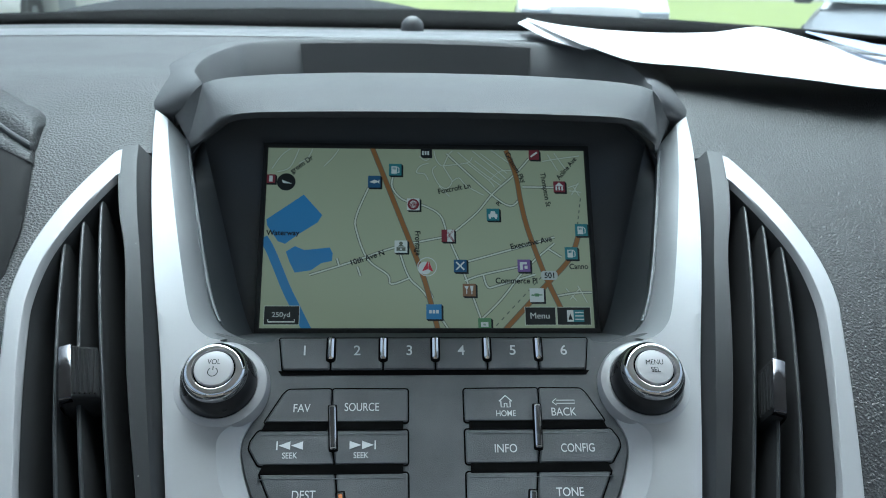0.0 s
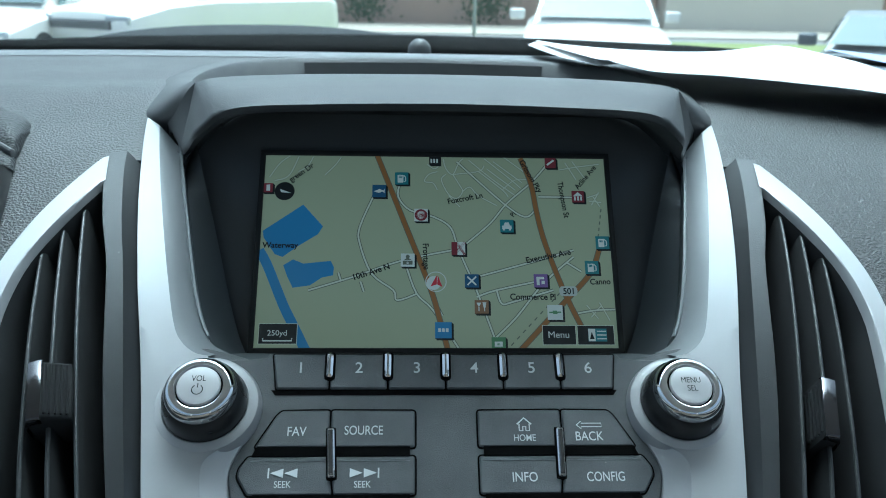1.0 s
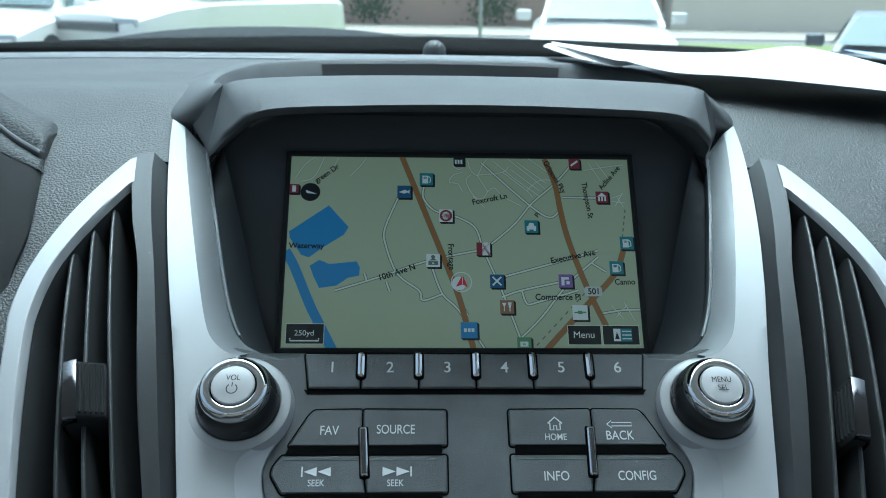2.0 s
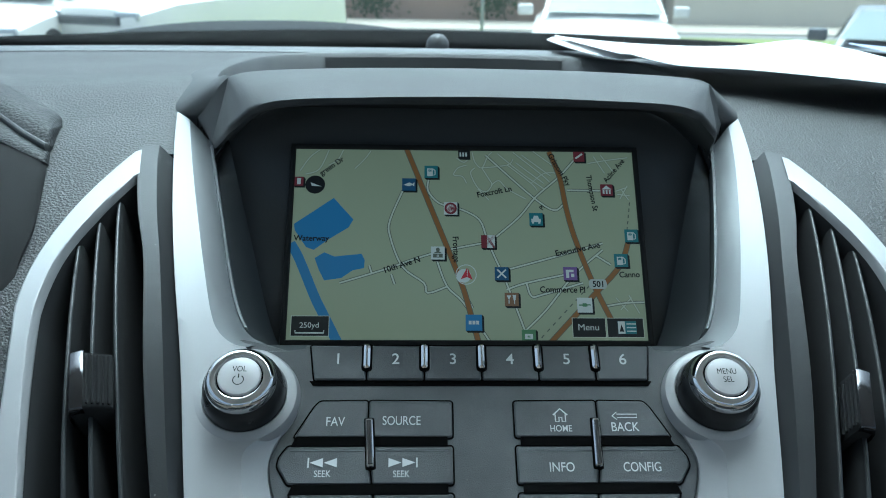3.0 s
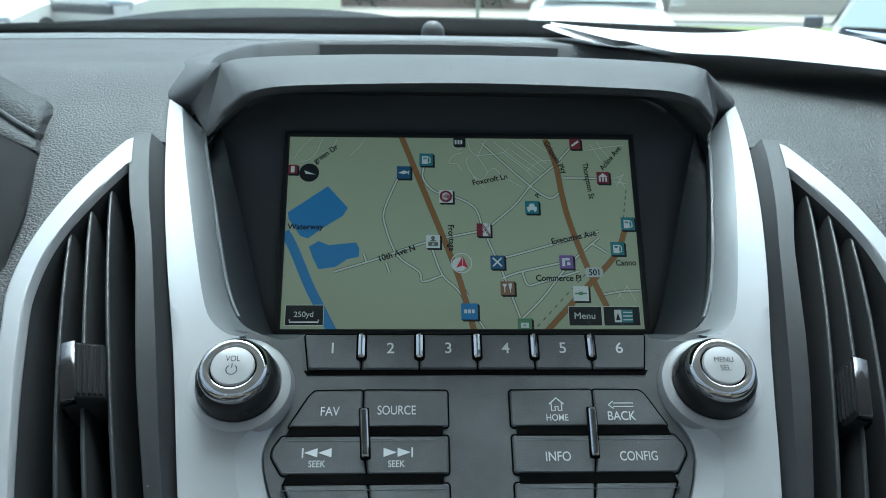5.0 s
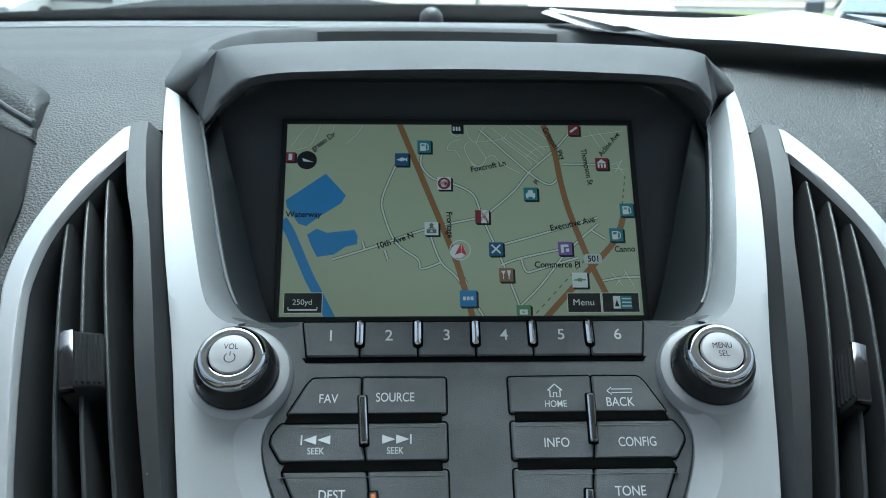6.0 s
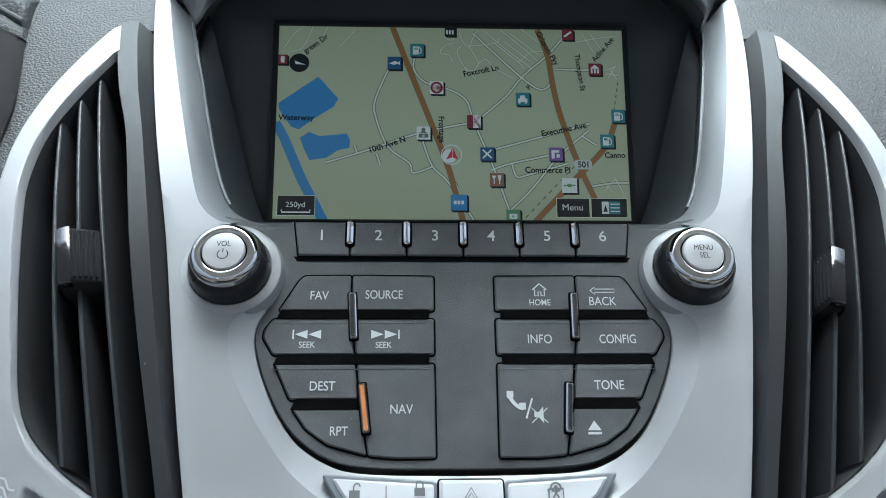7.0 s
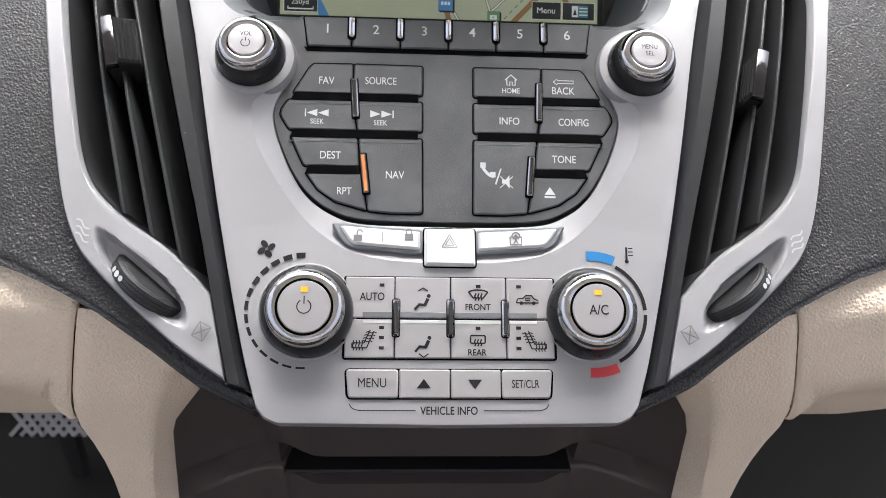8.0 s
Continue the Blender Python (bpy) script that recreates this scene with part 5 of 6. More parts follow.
# dark console below the stack, with its open tray
con = thing("lower_console", "dark brown plastic console below the centre stack with an open tray", "console", (0, -0.1, 0.6))
rows = []
for z, y, cut in ((1.03, -0.168, 0), (1.005, -0.148, 0), (0.985, -0.132, 0), (0.96, -0.122, 0), (0.93, -0.116, 0), (0.9125, -0.1135, 0), (0.9105, -0.1125, 0.2), (0.9095, -0.109, 1), (0.8885, -0.107, 1), (0.8875, -0.1095, 0.2), (0.8855, -0.1105, 0), (0.85, -0.108, 0), (0.75, -0.102, 0), (0.6, -0.095, 0)):
    r = []
    for j in range(57):
        u = -0.14 + 0.005 * j
        d, k, inset = (max(0.0, min(1.0, q)) for q in ((abs(u) - 0.056) / 0.026, (abs(u) - 0.08) / 0.06, (0.079 - abs(u)) / 0.009))
        d, k, inset = (q * q * (3 - 2 * q) for q in (d, k, inset))
        wing = -0.1318 + 0.1 * max(0, 0.985 - z)
        r.append(Vector((u, (y + 0.01 * d + cut * 0.045 * inset) * (1 - k) + wing * k, z)))
    rows.append(r)
part("slot_floor", box(pose(0, -0.079, 0.8865), 0.156, 0.05, 0.003, 0.001, 1), RUBBER, con, "black mat in the slot")
part("console_face", skin(rows), BROWN, con, "dark brown plastic console face with a slot", 50)

# ---- hood over the display ----
hood = thing("display_hood", "charcoal soft vinyl hood over the navigation display", "hood", (0, 0.1, 1.18))
LIP = [(0, -0.0405, 1.2072), (0.022, -0.0385, 1.2067), (0.045, -0.034, 1.2055), (0.064, -0.0295, 1.2042), (0.076, -0.0215, 1.2018), (0.084, -0.0145, 1.1984), (0.0892, -0.0102, 1.194), (0.0955, -0.001, 1.189), (0.105, 0.028, 1.1804), (0.1142, 0.0533, 1.1724)]
CROWN = [(0, 0.05, 1.208), (0.04, 0.0475, 1.2079), (0.07, 0.0405, 1.2077), (0.087, 0.0325, 1.2075), (0.095, 0.0262, 1.207), (0.0995, 0.0255, 1.2055)]
RIDGE = [(0.0995, 0.0255, 1.2055), (0.1045, 0.034, 1.194), (0.1108, 0.0455, 1.181), (0.1148, 0.0543, 1.1736)]
CHEEK = [(0.0995, 0.0255, 1.2055), (0.105, 0.034, 1.2012), (0.1112, 0.046, 1.195), (0.119, 0.063, 1.187), (0.1272, 0.0805, 1.1803)]
TRAYIN = [(0.0995, 0.0255, 1.2055), (0.107, 0.052, 1.2035), (0.119, 0.1, 1.1975), (0.133, 0.155, 1.1925), (0.1405, 0.215, 1.191), (0.1375, 0.262, 1.191), (0.127, 0.304, 1.191), (0.092, 0.333, 1.191), (0.045, 0.345, 1.191), (0, 0.35, 1.191)]
TRAYOUT = [(0.1272, 0.0805, 1.1803), (0.1345, 0.0862, 1.18), (0.141, 0.096, 1.1805), (0.147, 0.115, 1.1825), (0.157, 0.175, 1.186), (0.163, 0.225, 1.187), (0.159, 0.285, 1.188), (0.145, 0.325, 1.1885), (0.1, 0.357, 1.1885), (0.05, 0.37, 1.1885), (0, 0.375, 1.1885)]


def run(line, n, s=1):
    return [Vector((s * x, y, z)) for x, y, z in resample(spline(line, 6), n)]


def whole(*lines):
    """The right half, piece by piece, and its mirror image, from left tip to right tip."""
    half = []
    for line, n in lines:
        half += run(line, n)[1 if half else 0:]
    return [Vector((-p.x, p.y, p.z)) for p in reversed(half[1:])] + half


L, K = whole((LIP[:6], 22), (LIP[5:], 18)), whole((CROWN, 22), (RIDGE, 18))
rows = [[p + Vector((0, 0.0024, -0.0028)) for p in L], [p + Vector((0, 0.0004, -0.0011)) for p in L], L]
for t in (0.05, 0.2, 0.4, 0.6, 0.8, 0.93):
    rows.append([p.lerp(q, t) + Vector((0, 0, 0.0017 * math.sin(math.pi * t) * min(1.0, (q - p).length / 0.04))) for p, q in zip(L, K)])
rows.append(K)
rows.append([q + Vector((0, 0.003, -0.0006)) for q in K])
sink = [max(0.0, min(1.0, (q.z - 1.1985) / 0.007)) for q in K]
rows.append([q + Vector((-0.006 * g * max(-1, min(1, q.x / 0.08)), 0.003 + 0.006 * g, -0.001 - 0.005 * g)) for q, g in zip(K, sink)])
rows.append([q + Vector((-0.012 * g * max(-1, min(1, q.x / 0.08)), 0.003 + 0.009 * g, -0.002 - 0.0075 * g)) for q, g in zip(K, sink)])
rows.append([Vector((q.x * (1 - 0.12 * g), q.y + 0.003 + (0.071 - q.y) * g, q.z - 0.002 - 0.0105 * g)) for q, g in zip(K, sink)])
part("visor", skin(rows), PADDARK, hood, "charcoal brim over the screen", 60)
# flat cheek between the brim's end and the shoulder
for s in (1, -1):
    a, b = run(RIDGE, 18, s), run(CHEEK, 18, s)
    rows = [[p.lerp(q, t) for p, q in zip(a, b)] for t in (0.0, 0.04, 0.5, 0.96, 1.0)]
    rows.append([q + Vector((0, 0.002, -0.006)) for q in b])
    part("visor_cheek", skin([r + [r[-1] + Vector((0, 0.001, -0.0012)), r[-1] + Vector((0, 0.008, -0.006))] for r in rows]), PADDARK, hood, "flat charcoal cheek at the brim's end", 20)
# dark lining under the brim, down to the back of the well
part("brim_lining", skin([[p + Vector((0, 0.0022, -0.0027)) for p in L], [p + Vector((-0.001 * p.x / 0.1, 0.007, -0.0034)) for p in L], [STACK @ Vector((max(-0.112, min(0.112, p.x * 1.04)), 0.1095 - 0.04 * max(0.0, (abs(p.x) - 0.08) / 0.034) ** 2, 0.004)) for p in L], [STACK @ Vector((max(-0.113, min(0.113, p.x * 1.04)), 0.1125 - 0.04 * max(0.0, (abs(p.x) - 0.08) / 0.034) ** 2, -0.006)) for p in L]]), LININGBLACK, hood, "black lining under the brim", 60)
# broad rim round the tray, running out into the shoulders
for s in (1, -1):
    i, o = run(TRAYIN, 60, s), run(TRAYOUT, 60, s)
    e = run(CHEEK, 13, s)
    rows = []
    for q, (a, b) in enumerate(zip(i, o)):
        r = []
        for j in range(13):
            p = a.lerp(b, j / 12) + Vector((0, 0, 0.0012 * math.sin(math.pi * j / 12)))
            f = min(1, q / 12)
            base = e[j] + (a - i[0]).lerp(b - o[0], j / 12)
            r.append(base.lerp(p, f * f * (3 - 2 * f)))
        r.append(r[-1] + Vector((s * 0.0015, 0.001, -0.008)))
        rows.append(r)
    part("shoulder", skin(rows), PADDARK, hood, "smooth charcoal rim and shoulder of the hood", 60)
edge = run(TRAYIN, 60, -1) + run(TRAYIN, 60, 1)[::-1][1:]
n = len(edge)
rows = [edge, [Vector((p.x * 0.99, p.y - 0.0025, p.z - 0.0016)) for p in edge]]
inner = [Vector((p.x * 0.955, max(0.1, p.y - 0.013), 1.163)) for p in edge]
rows.append(inner)
rows.append([Vector((-0.09 + 0.18 * k / (n - 1), 0.098, 1.161)) for k in range(n)])
part("tray", skin(rows), PADDARK, hood, "deep charcoal tray behind the brim", 50)
# black sheet just before the tray's back wall paints the dark of an opening
slot = [(a, b) for a, b in zip(rows[1], inner) if a.y > 0.31 and -0.0915 < a.x < 0.0955]
part("tray_shade_sheet", skin([[a.lerp(b, 0.02) + Vector((0, -0.0015, 0)) for a, b in slot], [a.lerp(b, 0.04) + Vector((0, -0.0022, 0)) for a, b in slot], [a.lerp(b, 0.97) + Vector((0, -0.0022, 0)) for a, b in slot]]), PIANO, hood, "black sheet standing in for a dark recess in the tray")

# ---- light sensor on the dashboard ----
sensor = thing("light_sensor", "small grey domed sun sensor on the dashboard top", "sensor", (0, 0.47, 1.186))
part("dome", lathe(pose(-0.001, 0.472, 1.183), [(0.0108, 0.0), (0.0108, 0.004), (0.0102, 0.0095), (0.0075, 0.0135), (0.004, 0.0158), (0.0005, 0.0164)], 28), TRIMGREY, sensor)
part("sensor_base", box(pose(-0.001, 0.472, 1.183), 0.042, 0.03, 0.004, 0.0015), PADDARK, sensor)

# ---- papers on the dashboard ----
def sheet(name, label, near, far, lift, material):
    """A loose sheet between its near and its far edge, with a gentle wave."""
    t = thing(name, label, "paper", near[0], "papers on the dashboard")
    a, b = resample(spline(near, 6), 41), resample(spline(far, 6), 41)
    rows = []
    for j in range(15):
        v = j / 14
        rows.append([Vector(p).lerp(Vector(q), v) + Vector((0, 0, lift(i / 40, v))) for i, (p, q) in enumerate(zip(a, b))])
    ob = part("sheet", skin(rows), material, t)
    ob.modifiers.new("thickness", "SOLIDIFY").thickness = 0.0004
    return t


sheet("paper_sheet", "large white paper sheet with a wavy edge lying on the dashboard", [(0.1046, 0.4543, 1.2), (0.108, 0.3312, 1.201), (0.1117, 0.2345, 1.202), (0.1104, 0.2072, 1.204), (0.1162, 0.1782, 1.203), (0.1256, 0.1505, 1.202), (0.1416, 0.1404, 1.202), (0.1571, 0.1328, 1.202), (0.1832, 0.1184, 1.201), (0.2144, 0.108, 1.199), (0.2513, 0.0995, 1.196), (0.335, 0.12, 1.191)],
      [(0.1061, 0.4578, 1.2005), (0.1157, 0.4277, 1.2), (0.1282, 0.398, 1.2), (0.1561, 0.3639, 1.2), (0.1825, 0.3503, 1.2), (0.2081, 0.3459, 1.2), (0.2463, 0.3418, 1.202), (0.2816, 0.3489, 1.206), (0.2983, 0.2988, 1.203), (0.3037, 0.25, 1.2), (0.3247, 0.2298, 1.197), (0.4, 0.2, 1.193)], lambda u, v: 0.0012 * math.sin(math.pi * v) * math.sin(7 * u), PAPER)
sheet("paper_sheet", "white folded paper with a thin edge lying under the large sheet", [(0.0946, 0.4347, 1.198), (0.0975, 0.3739, 1.1975), (0.1027, 0.3146, 1.197), (0.112, 0.2757, 1.1965), (0.1177, 0.2569, 1.196)],
      [(0.1056, 0.4719, 1.198), (0.1229, 0.4241, 1.1975), (0.1376, 0.3586, 1.197), (0.1463, 0.3144, 1.1965), (0.149, 0.2891, 1.196)], lambda u, v: 0.0, PAPER)
sheet("leaflet", "pale blue printed leaflet lying on the white papers", [(0.3045, 0.3123, 1.206), (0.3027, 0.2769, 1.205), (0.3, 0.2352, 1.204), (0.304, 0.2, 1.203), (0.33, 0.165, 1.2)], [(0.3083, 0.3195, 1.206), (0.3128, 0.2887, 1.206), (0.3169, 0.255, 1.206), (0.3229, 0.2216, 1.206), (0.4, 0.19, 1.204)], lambda u, v: 0.0, PAPERBLUE)

# ---- instrument hood beside the pad ----
cluster = thing("instrument_hood", "black leather instrument hood with a stitched seam", "hood", (-0.33, 0.1, 1.15))
def over(line, n):
    return [on(u, v, h) for u, v, h in resample(spline(line, 6), n)]


out = STACK.to_3x3() @ Vector((0, 0, 1))
up = STACK.to_3x3() @ Vector((0, 1, 0))
tl = over([(-0.19, 0.1035, 0.0005), (-0.1925, 0.109, 0.001), (-0.1955, 0.1125, 0.0012), (-0.2, 0.1162, 0.0015), (-0.207, 0.1192, 0.002), (-0.2174, 0.1264, 0.003), (-0.2311, 0.1356, 0.004), (-0.27, 0.16, 0.008)], 40)
fl = over([(-0.1858, 0.0862, 0.001), (-0.1943, 0.0916, 0.0015), (-0.2017, 0.0965, 0.002), (-0.214, 0.1056, 0.003), (-0.24, 0.124, 0.005), (-0.28, 0.15, 0.008)], 40)
lb = over([(-0.1825, 0.075, 0.0), (-0.1894, 0.0782, 0.0005), (-0.2042, 0.0866, 0.001), (-0.24, 0.108, 0.003), (-0.28, 0.133, 0.006)], 40)
right_way = Vector((1, 0, 0))


def tucked(row, depth=0.009):
    """A row with its free end rolled back into the dashboard."""
    return [row[0] - out * depth + right_way * 0.0004, row[0] - out * 0.004 + right_way * 0.0006, row[0] - out * 0.002 + right_way * 0.0006, row[0] - out * 0.0007 + right_way * 0.0004] + [p + out * 0.0008 * min(1.0, i / 3) for i, p in enumerate(row)]


rows = [[p - out * 0.03 + up * 0.006 for p in tl], [p - out * 0.005 + up * 0.0026 for p in tl], tl]
for t in (0.1, 0.25, 0.4, 0.55, 0.7, 0.85, 0.95):
    rows.append([a.lerp(b, t) + out * 0.0035 * math.sin(math.pi * t) for a, b in zip(tl, fl)])
rows.append(fl)
part("hood_shell", skin([tucked(r) for r in rows]), BROW, cluster, "black grained leather brow", 85)
rows = []
for a in range(13):
    q = radians(a * 30)
    rows.append([p + up * (-0.0014 + 0.0021 * math.sin(q)) + out * (0.0002 + 0.0021 * math.cos(q)) for p in [fl[0] - out * 0.01 + right_way * 0.0002, fl[0] - out * 0.002 + right_way * 0.0004] + fl])
part("piping", skin(rows), PADDARK, cluster, "dark piped seam")
rows = [[p - up * 0.0028 for p in fl]]
for t in (0.3, 0.6, 0.85):
    rows.append([(a - up * 0.0028).lerp(b, t) + out * 0.0016 * math.sin(math.pi * t) for a, b in zip(fl, lb)])
rows += [lb, [p - out * 0.004 + up * 0.001 for p in lb], [p - out * 0.012 + up * 0.003 for p in lb]]
part("brow_band", skin([tucked(r) for r in rows]), BROW, cluster, "dark leather band below the piping", 85)
EDGE = [(-0.1855, 0.086), (-0.1832, 0.078), (-0.1814, 0.0725), (-0.1783, 0.0619), (-0.1733, 0.0409), (-0.1722, 0.0308), (-0.1722, 0.0212), (-0.1714, 0.0122), (-0.17, 0.0)]
edge = resample(spline(EDGE, 6), 30)
rows = []
for du, h in ((0.0, -0.01), (0.0, -0.0015), (0.003, 0.0002), (0.008, 0.001), (0.02, 0.001), (0.05, -0.003), (0.09, -0.014)):
    rows.append([on(u - du, v, h - 0.006 * max(0, (0.03 - v) / 0.028) ** 2) for u, v in edge])
part("housing_side", skin(rows), SLATBLACK, cluster, "smooth charcoal side of the instrument housing", 60)

# ---- pedal in the footwell ----
pedal = thing("foot_pedal", "black foot pedal with a grey metal diamond grid", "pedal", (-0.425, 0.28, 0.42))
pm_ = pose(-0.43, 0.3, 0.43, 50, 0, 0)
part("pedal_plate", box(pm_ @ pose(0.006, 0.014, 0), 0.112, 0.036, 0.008, 0.003), RUBBER, pedal, "black rubber base")
for i in range(-3, 5):
    for a in (40, -40):
        part("grip_rib", box(pm_ @ pose(i * 0.0125, 0.014, 0.0045 + 0.0004 * (a > 0), 0, 0, a), 0.0055, 0.042, 0.002, 0.0006, 1), KEYSILVER, pedal)
part("pedal_arm", box(pose(-0.43, 0.33, 0.37), 0.02, 0.02, 0.13, 0.003), TRIMGREY, pedal)

# ---- the cabin that closes the place ----
def wall(name, label, m, sx, sy, sz, material, category="wall"):
    b = box(m, sx, sy, sz, min(0.01, min(sx, sy, sz) / 4), 2)
    ob = part(name, b, material)
    return tagged(ob, label, category, kind="structure")


wall("floor", "black carpeted car floor", pose(0, -0.6, 0.3), 1.6, 2.9, 0.04, CARPET, "floor")
wall("firewall", "black carpeted bulkhead below the windshield", pose(0, 0.66, 0.7), 1.6, 0.04, 0.92, CARPET)
wall("ceiling", "light grey cloth car headliner", pose(0, -1.0, 1.72), 1.5, 2.1, 0.03, LINER, "ceiling")
for s, side_name in ((-1, "left"), (1, "right")):
    wall("wall_" + side_name, "beige vinyl car door panel below the side window", pose(s * 0.86, -0.75, 0.56), 0.06, 2.9, 0.5, BEIGE)
    # unseen dark panels, added so that the chrome reflects something dark
    wall("wall_upper_" + side_name, "unseen charcoal panel above the door wall, added for dark reflections", pose(s * 0.86, -0.75, 0.905), 0.06, 2.9, 0.19, PADDARK)
    wall("pillar_" + side_name, "grey windshield pillar", look((s * 0.76, 0.62, 1.1), (s * 0.68, -0.02, 1.74)) @ pose(0, 0, -0.45), 0.07, 0.09, 0.98, LINER)
    wall("rear_pillar_" + side_name, "grey rear pillar", pose(s * 0.77, -2.1, 1.4, 0, s * -6, 0), 0.06, 0.2, 0.7, LINER)
    wall("roof_rail_" + side_name, "grey roof rail", pose(s * 0.74, -1.0, 1.7), 0.08, 2.0, 0.08, LINER)
wall("wall_rear", "beige vinyl car tailgate panel", pose(0, -2.2, 0.7), 1.6, 0.06, 0.8, BEIGE)
wall("header_rail", "grey header above the windshield", pose(0, -0.01, 1.735), 1.5, 0.08, 0.05, LINER)
gl = bmesh.new()
skin([[Vector((x * (1 if k == 0 else 0.9), y - 0.05 * (x / 0.74) ** 2, z)) for x in (-0.74, -0.5, -0.25, 0, 0.25, 0.5, 0.74)] for k, (y, z) in enumerate(((0.63, 1.17), (0.0, 1.72)))], gl)
ws = part("windshield", gl, GLASS)
tagged(ws, "clear raked car windshield", "windshield", kind="structure")
ws.visible_shadow = False
ws.modifiers.new("thickness", "SOLIDIFY").thickness = 0.005
fr_ = bmesh.new()
skin([[Vector((x, 0.618 - 0.05 * (x / 0.74) ** 2 + dy, z - 0.018 * (x / 0.55) ** 2)) for x in (-0.74, -0.6, -0.45, -0.3, -0.15, 0, 0.15, 0.3, 0.45, 0.6, 0.74)] for dy, z in ((0.0, 1.178), (0.0, 1.1955), (0.01, 1.1965), (0.012, 1.15))], fr_)
tagged(part("trim", fr_, GAP), "black ceramic edge along the windshield base", "trim", kind="structure")

# bonnet, cowl and wiper ahead of the glass
rows = []
for i in range(15):
    y = 0.7 + 1.1 * i / 14
    r = []
    for j in range(41):
        x = -0.8 + 1.6 * j / 40
        hump = max(0.0, 1 - abs((x + 0.25) / 0.37) ** 2.4)
        r.append(Vector((x, y, 1.142 + (0.046 * hump) * min(1, (y - 0.68) / 0.22) - 0.12 * max(0, y - 1.0) ** 1.5 - 0.03 * abs(x / 0.8) ** 3)))
    rows.append(r)
bon = thing("bonnet", "dark grey car bonnet with a raised hump ahead of the windshield", "car bonnet", (0, 1.2, 1.1))
part("bonnet_skin", skin(rows), COWL, bon)

# ---- outside ----
def flat_piece(name, label, x0, x1, y0, y1, z, material, category):
    bm = box(pose((x0 + x1) / 2, (y0 + y1) / 2, z - 0.05), x1 - x0, y1 - y0, 0.1)
    return tagged(part(name, bm, material), label, category, kind="structure")


flat_piece("ground", "grey asphalt parking lot", -400, 400, -300, 900, GROUND, ASPHALT, "ground")
flat_piece("grass_strip", "mown green grass strip beside the lot", -60, 60, 11.5, 23.0, GROUND + 0.06, GRASS, "grass")
flat_piece("pavement", "pale concrete pavement before the building", -60, 60, 26, 33, GROUND + 0.04, CONCRETE, "pavement")


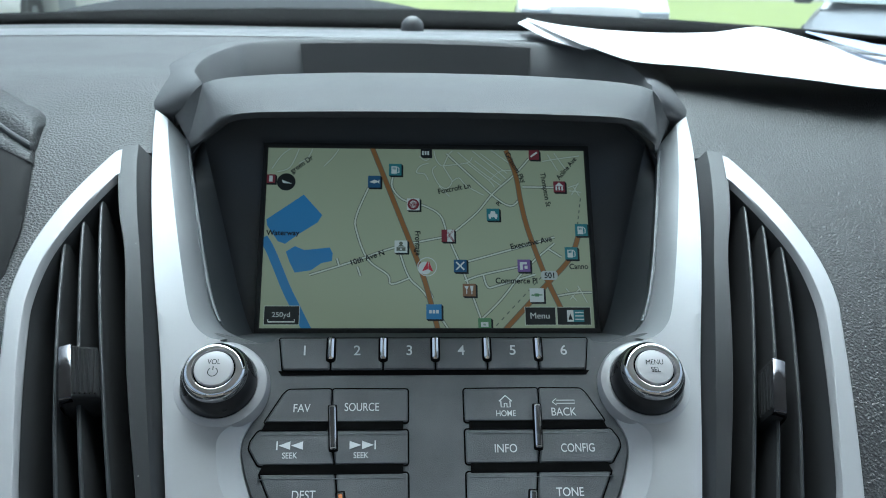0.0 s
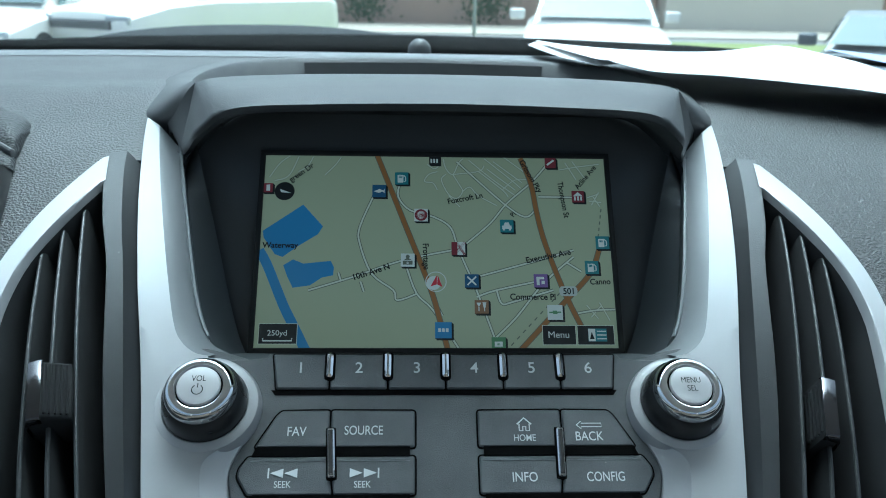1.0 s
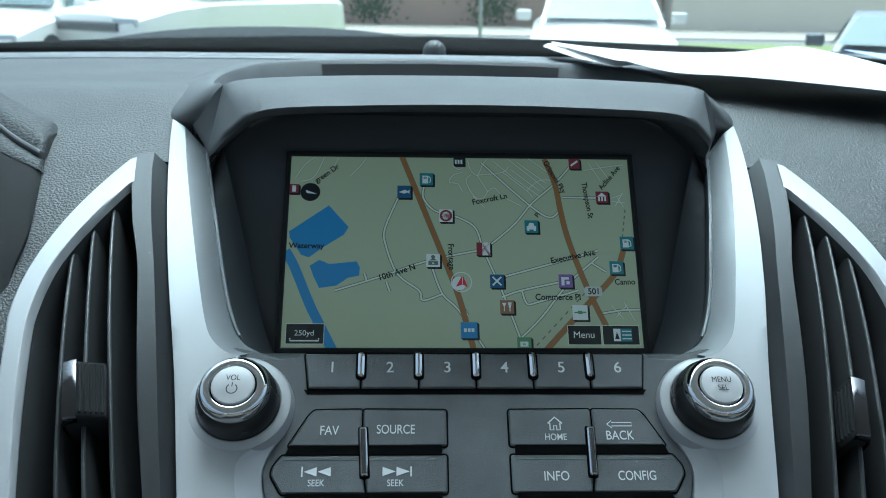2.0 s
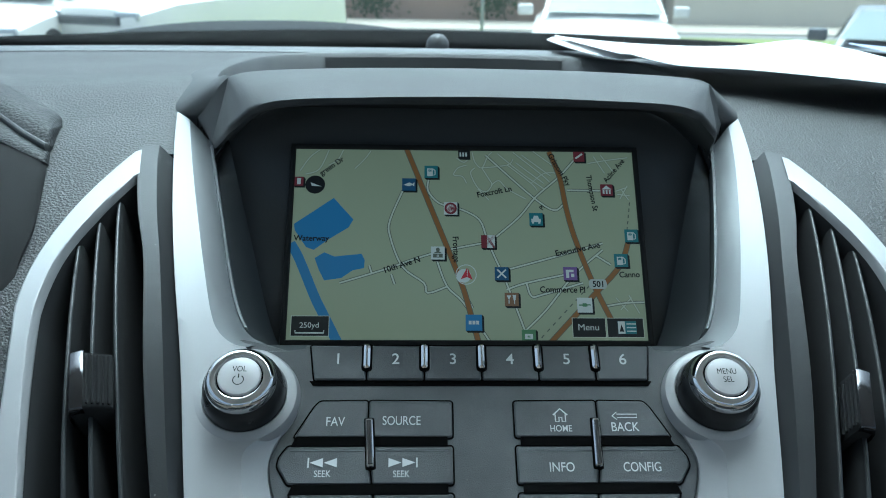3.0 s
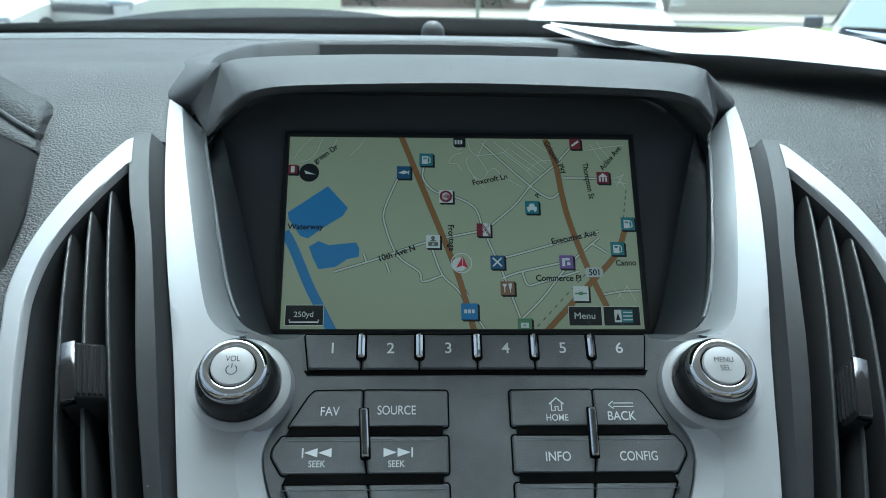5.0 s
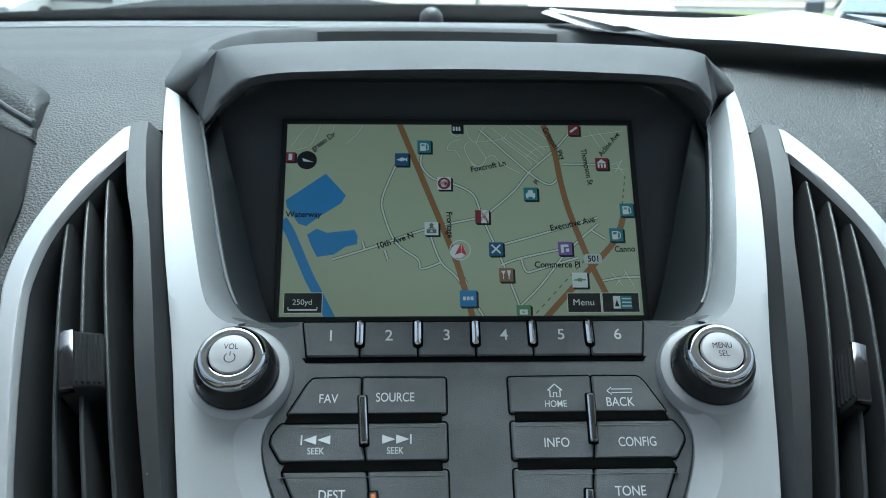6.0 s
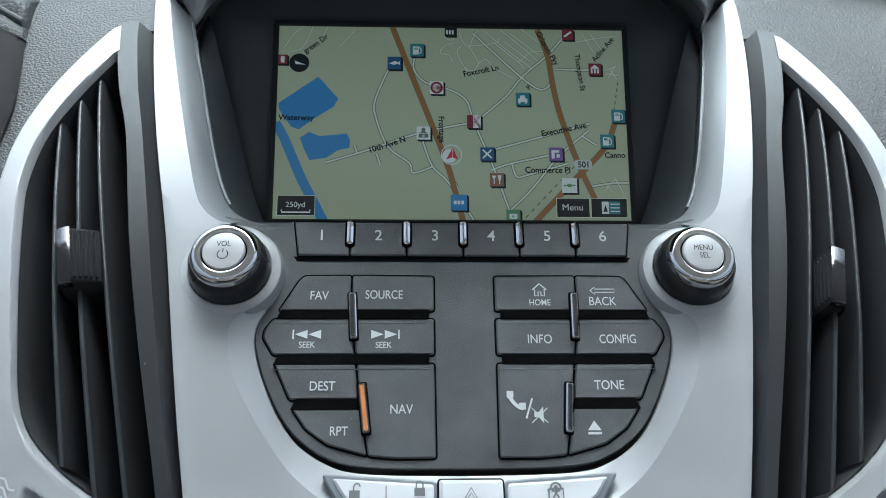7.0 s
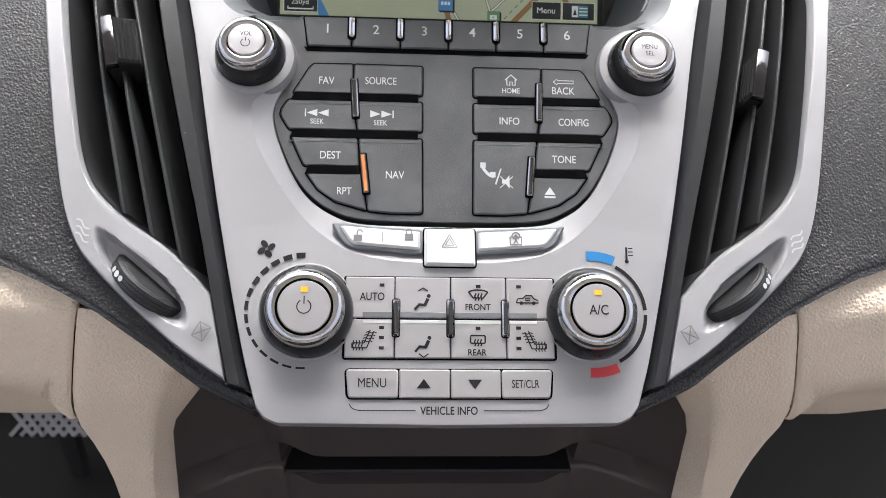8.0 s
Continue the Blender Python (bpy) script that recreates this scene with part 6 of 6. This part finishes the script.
def vehicle(name, label, m, paint, L=4.6, W=1.82, belt=0.98, roof=1.45, nose=0.74, hoodlen=1.25, cab0=1.05, cab1=1.9, tail=3.9, pickup=False, group="parked vehicles"):
    """A parked vehicle: x across, y from the front bumper back, z up from the ground."""
    t = thing(name, label, "car", m.translation, group)
    def sec(y, w, z0, z1, k=0.85):
        h = w / 2
        pts = [(-h * 0.9, z0), (-h, z0 + 0.12), (-h, z0 + (z1 - z0) * 0.55), (-h * 0.97, z1 - 0.1), (-h * k, z1 - 0.015), (-h * 0.4, z1 + 0.012), (0, z1 + 0.018)]
        pts = pts + [(-x, z) for x, z in reversed(pts[:-1])]
        return [m @ Vector((x, y, z)) for x, z in pts]
    st = [(0.0, W * 0.82, 0.32, nose - 0.14), (0.06, W * 0.9, 0.25, nose - 0.03), (0.25, W * 0.97, 0.2, nose + 0.03), (hoodlen * 0.6, W, 0.2, nose + 0.14), (hoodlen, W, 0.2, belt - 0.03), (cab1, W, 0.2, belt), (tail, W, 0.2, belt + 0.02), (L - 0.1, W * 0.96, 0.25, belt - 0.02), (L, W * 0.88, 0.35, belt - 0.15)]
    part("body", skin([sec(*q) for q in st], closed=True, cap=True), paint, t)
    g = lambda y, w, z: [m @ Vector((x * w / 2, y, z)) for x in (-1, -0.5, 0, 0.5, 1)]
    ends = (cab1 + 0.1, cab1 + 1.3) if pickup else (cab1 + 0.1, tail - 0.55)
    lo = [(hoodlen - 0.05, W * 0.86, belt - 0.03), (ends[0], W * 0.72, roof - 0.03), (ends[0] + 0.25, W * 0.7, roof), (ends[1], W * 0.7, roof - 0.02), (ends[1] + (0.15 if pickup else 0.75), W * 0.84, belt)]
    rows = []
    for y, w, z in lo:
        zb = belt - 0.06
        rows.append([m @ Vector((x, y, q)) for x, q in ((-w / 2 * 1.0 - 0.06 * (z > belt), zb), (-w / 2, z), (0, z + 0.02), (w / 2, z), (w / 2 + 0.06 * (z > belt), zb))])
    part("cabin", skin(rows, cap=True), paint, t)
    (y0, w0, z0), (y1, w1, z1) = lo[0], lo[1]
    e = Vector((0, -0.03, 0.03))
    part("windshield", skin([[m @ (Vector((x * w0 * 0.47, y0 + 0.05, z0 + 0.05)) + e) for x in (-1, 0, 1)], [m @ (Vector((x * w1 * 0.45, y1 - 0.05, z1 - 0.05)) + e) for x in (-1, 0, 1)]]), CARGLASS, t, "tinted windshield")
    for s in (1, -1):
        for a, b in ((ends[0] - 0.35, (ends[0] + ends[1]) / 2 - 0.05), ((ends[0] + ends[1]) / 2 + 0.05, ends[1] + 0.15)):
            part("side_window", skin([[m @ Vector((s * (W * 0.43 + 0.04), y, belt + 0.03)) for y in (a - 0.2, b)], [m @ Vector((s * (W * 0.36 + 0.035), y, roof - 0.08)) for y in (a + 0.25, b)]]), CARGLASS, t)
        mir = part("mirror", box(m @ pose(s * (W / 2 + 0.09), hoodlen + 0.35, belt + 0.07), 0.2, 0.12, 0.14, 0.045, 3), paint, t)
        part("headlight", box(m @ pose(s * W * 0.36, 0.09, nose - 0.12, 0, 0, s * 18), 0.36, 0.14, 0.15, 0.05, 3), LENS, t)
        part("fog_lamp", box(m @ pose(s * W * 0.36, 0.02, 0.36), 0.2, 0.06, 0.09, 0.02, 2), CARBLACK, t)
        for y in (0.85, L - 0.95):
            w = part("wheel", lathe(m @ pose(s * (W / 2 - 0.11), y, 0.33, 0, s * 90, 0), [(0.2, -0.1), (0.32, -0.1), (0.335, -0.06), (0.335, 0.08), (0.31, 0.115), (0.23, 0.12)], 32), TYRE, t)
            part("rim", lathe(m @ pose(s * (W / 2 - 0.11), y, 0.33, 0, s * 90, 0), [(0.22, 0.1), (0.22, 0.122), (0.17, 0.1), (0.05, 0.125)], 20), STEEL, w)
    gr = part("grille", box(m @ pose(0, 0.02, nose - 0.18), W * (0.66 if pickup else 0.46), 0.08, 0.13, 0.02, 2), CARBLACK, t)
    for q in range(4):
        part("grille_bar", box(m @ pose(0, -0.025, nose - 0.225 + q * 0.03), W * (0.64 if pickup else 0.44), 0.02, 0.01, 0.004, 1), STEEL, gr)
    part("number_plate", box(m @ pose(0, -0.02, 0.42), 0.32, 0.02, 0.14, 0.004, 1), KEYWHITE, t)
    return t


vehicle("parked_car", "white sedan parked facing the windshield", pose(2.2, 9.3, GROUND, 0, 0, -9), CARWHITE)
vehicle("parked_pickup", "white pickup truck with a dark grille parked at an angle", pose(-4.6, 12.0, GROUND, 0, 0, -28), CARWHITE, 5.4, 1.95, 1.16, 1.85, 0.95, 1.35, 1.2, 1.9, 5.0, True)
vehicle("parked_car", "white car parked beyond the pickup truck", pose(-6.1, 11.3, GROUND, 0, 0, -8), CARWHITE)
vehicle("parked_car", "low pale grey car parked close to the lot edge", pose(4.5, 7.2, GROUND, 0, 0, -30), CARGREY, 4.4, 1.75, 0.82, 1.2, 0.62)

for x, y in ((-1.75, 21.0), (1.7, 21.0)):
    p = thing("sign_post", "thin galvanised steel post in the grass", "post", (x, y, GROUND), "posts along the grass")
    part("post", lathe(pose(x, y, GROUND), [(0.045, 0), (0.045, 4.2), (0.01, 4.22)], 12), STEEL, p)

bld = thing("brick_building", "long low brown brick building with a pale grey wing", "building", (0, 36, GROUND))
part("brick_wall", box(pose(-6, 37, 2.5), 32, 6, 5.4), BRICKMAT, bld)
part("siding_wall", box(pose(14.4, 35.5, 2.5, 0, 0, 0), 8.6, 5, 5.6), SIDING, bld, "pale grey siding wing")
part("brick_wall", box(pose(25, 36.5, 2.5), 12, 6, 5.4), BRICKMAT, bld)
part("roof", box(pose(4, 37, 5.3), 54, 8, 0.3, 0.05), CONCRETE, bld)
for x in (-16, -11, -6, -1, 3.5, 7.5, 23, 27):
    w = part("window", box(pose(x, 33.98 if x < 10 else 33.48, 1.9), 1.1, 0.1, 1.5), CARGLASS, bld)
    part("sill", box(pose(x, 33.9 if x < 10 else 33.4, 1.1), 1.3, 0.2, 0.1), CONCRETE, w)


def hedge(x, y, w, h):
    t = thing("hedge", "clipped dark green shrub before the brick wall", "shrub", (x, y, GROUND), "shrubs along the wall")
    bm = bmesh.new()
    rng = random.Random(int(x * 10))
    for i in range(420):
        p = Vector((rng.gauss(0, w * 0.3), rng.gauss(0, 0.3), h * 0.5 + rng.gauss(0, h * 0.22)))
        m = Matrix.Translation(Vector((x, y, GROUND)) + p) @ pose(0, 0, 0, rng.uniform(0, 360), rng.uniform(0, 360), rng.uniform(0, 360))
        bm.faces.new([bm.verts.new(m @ Vector(q)) for q in ((-0.08, 0, 0), (0, -0.04, 0.02), (0.1, 0, 0), (0, 0.05, 0.02))])
    part("foliage", bm, LEAF, t)


for x, w, h in ((-1.6, 1.5, 1.3), (3.1, 1.6, 1.4), (7.0, 1.8, 1.9), (-9, 2.0, 1.5)):
    hedge(x, 33.0, w, h)
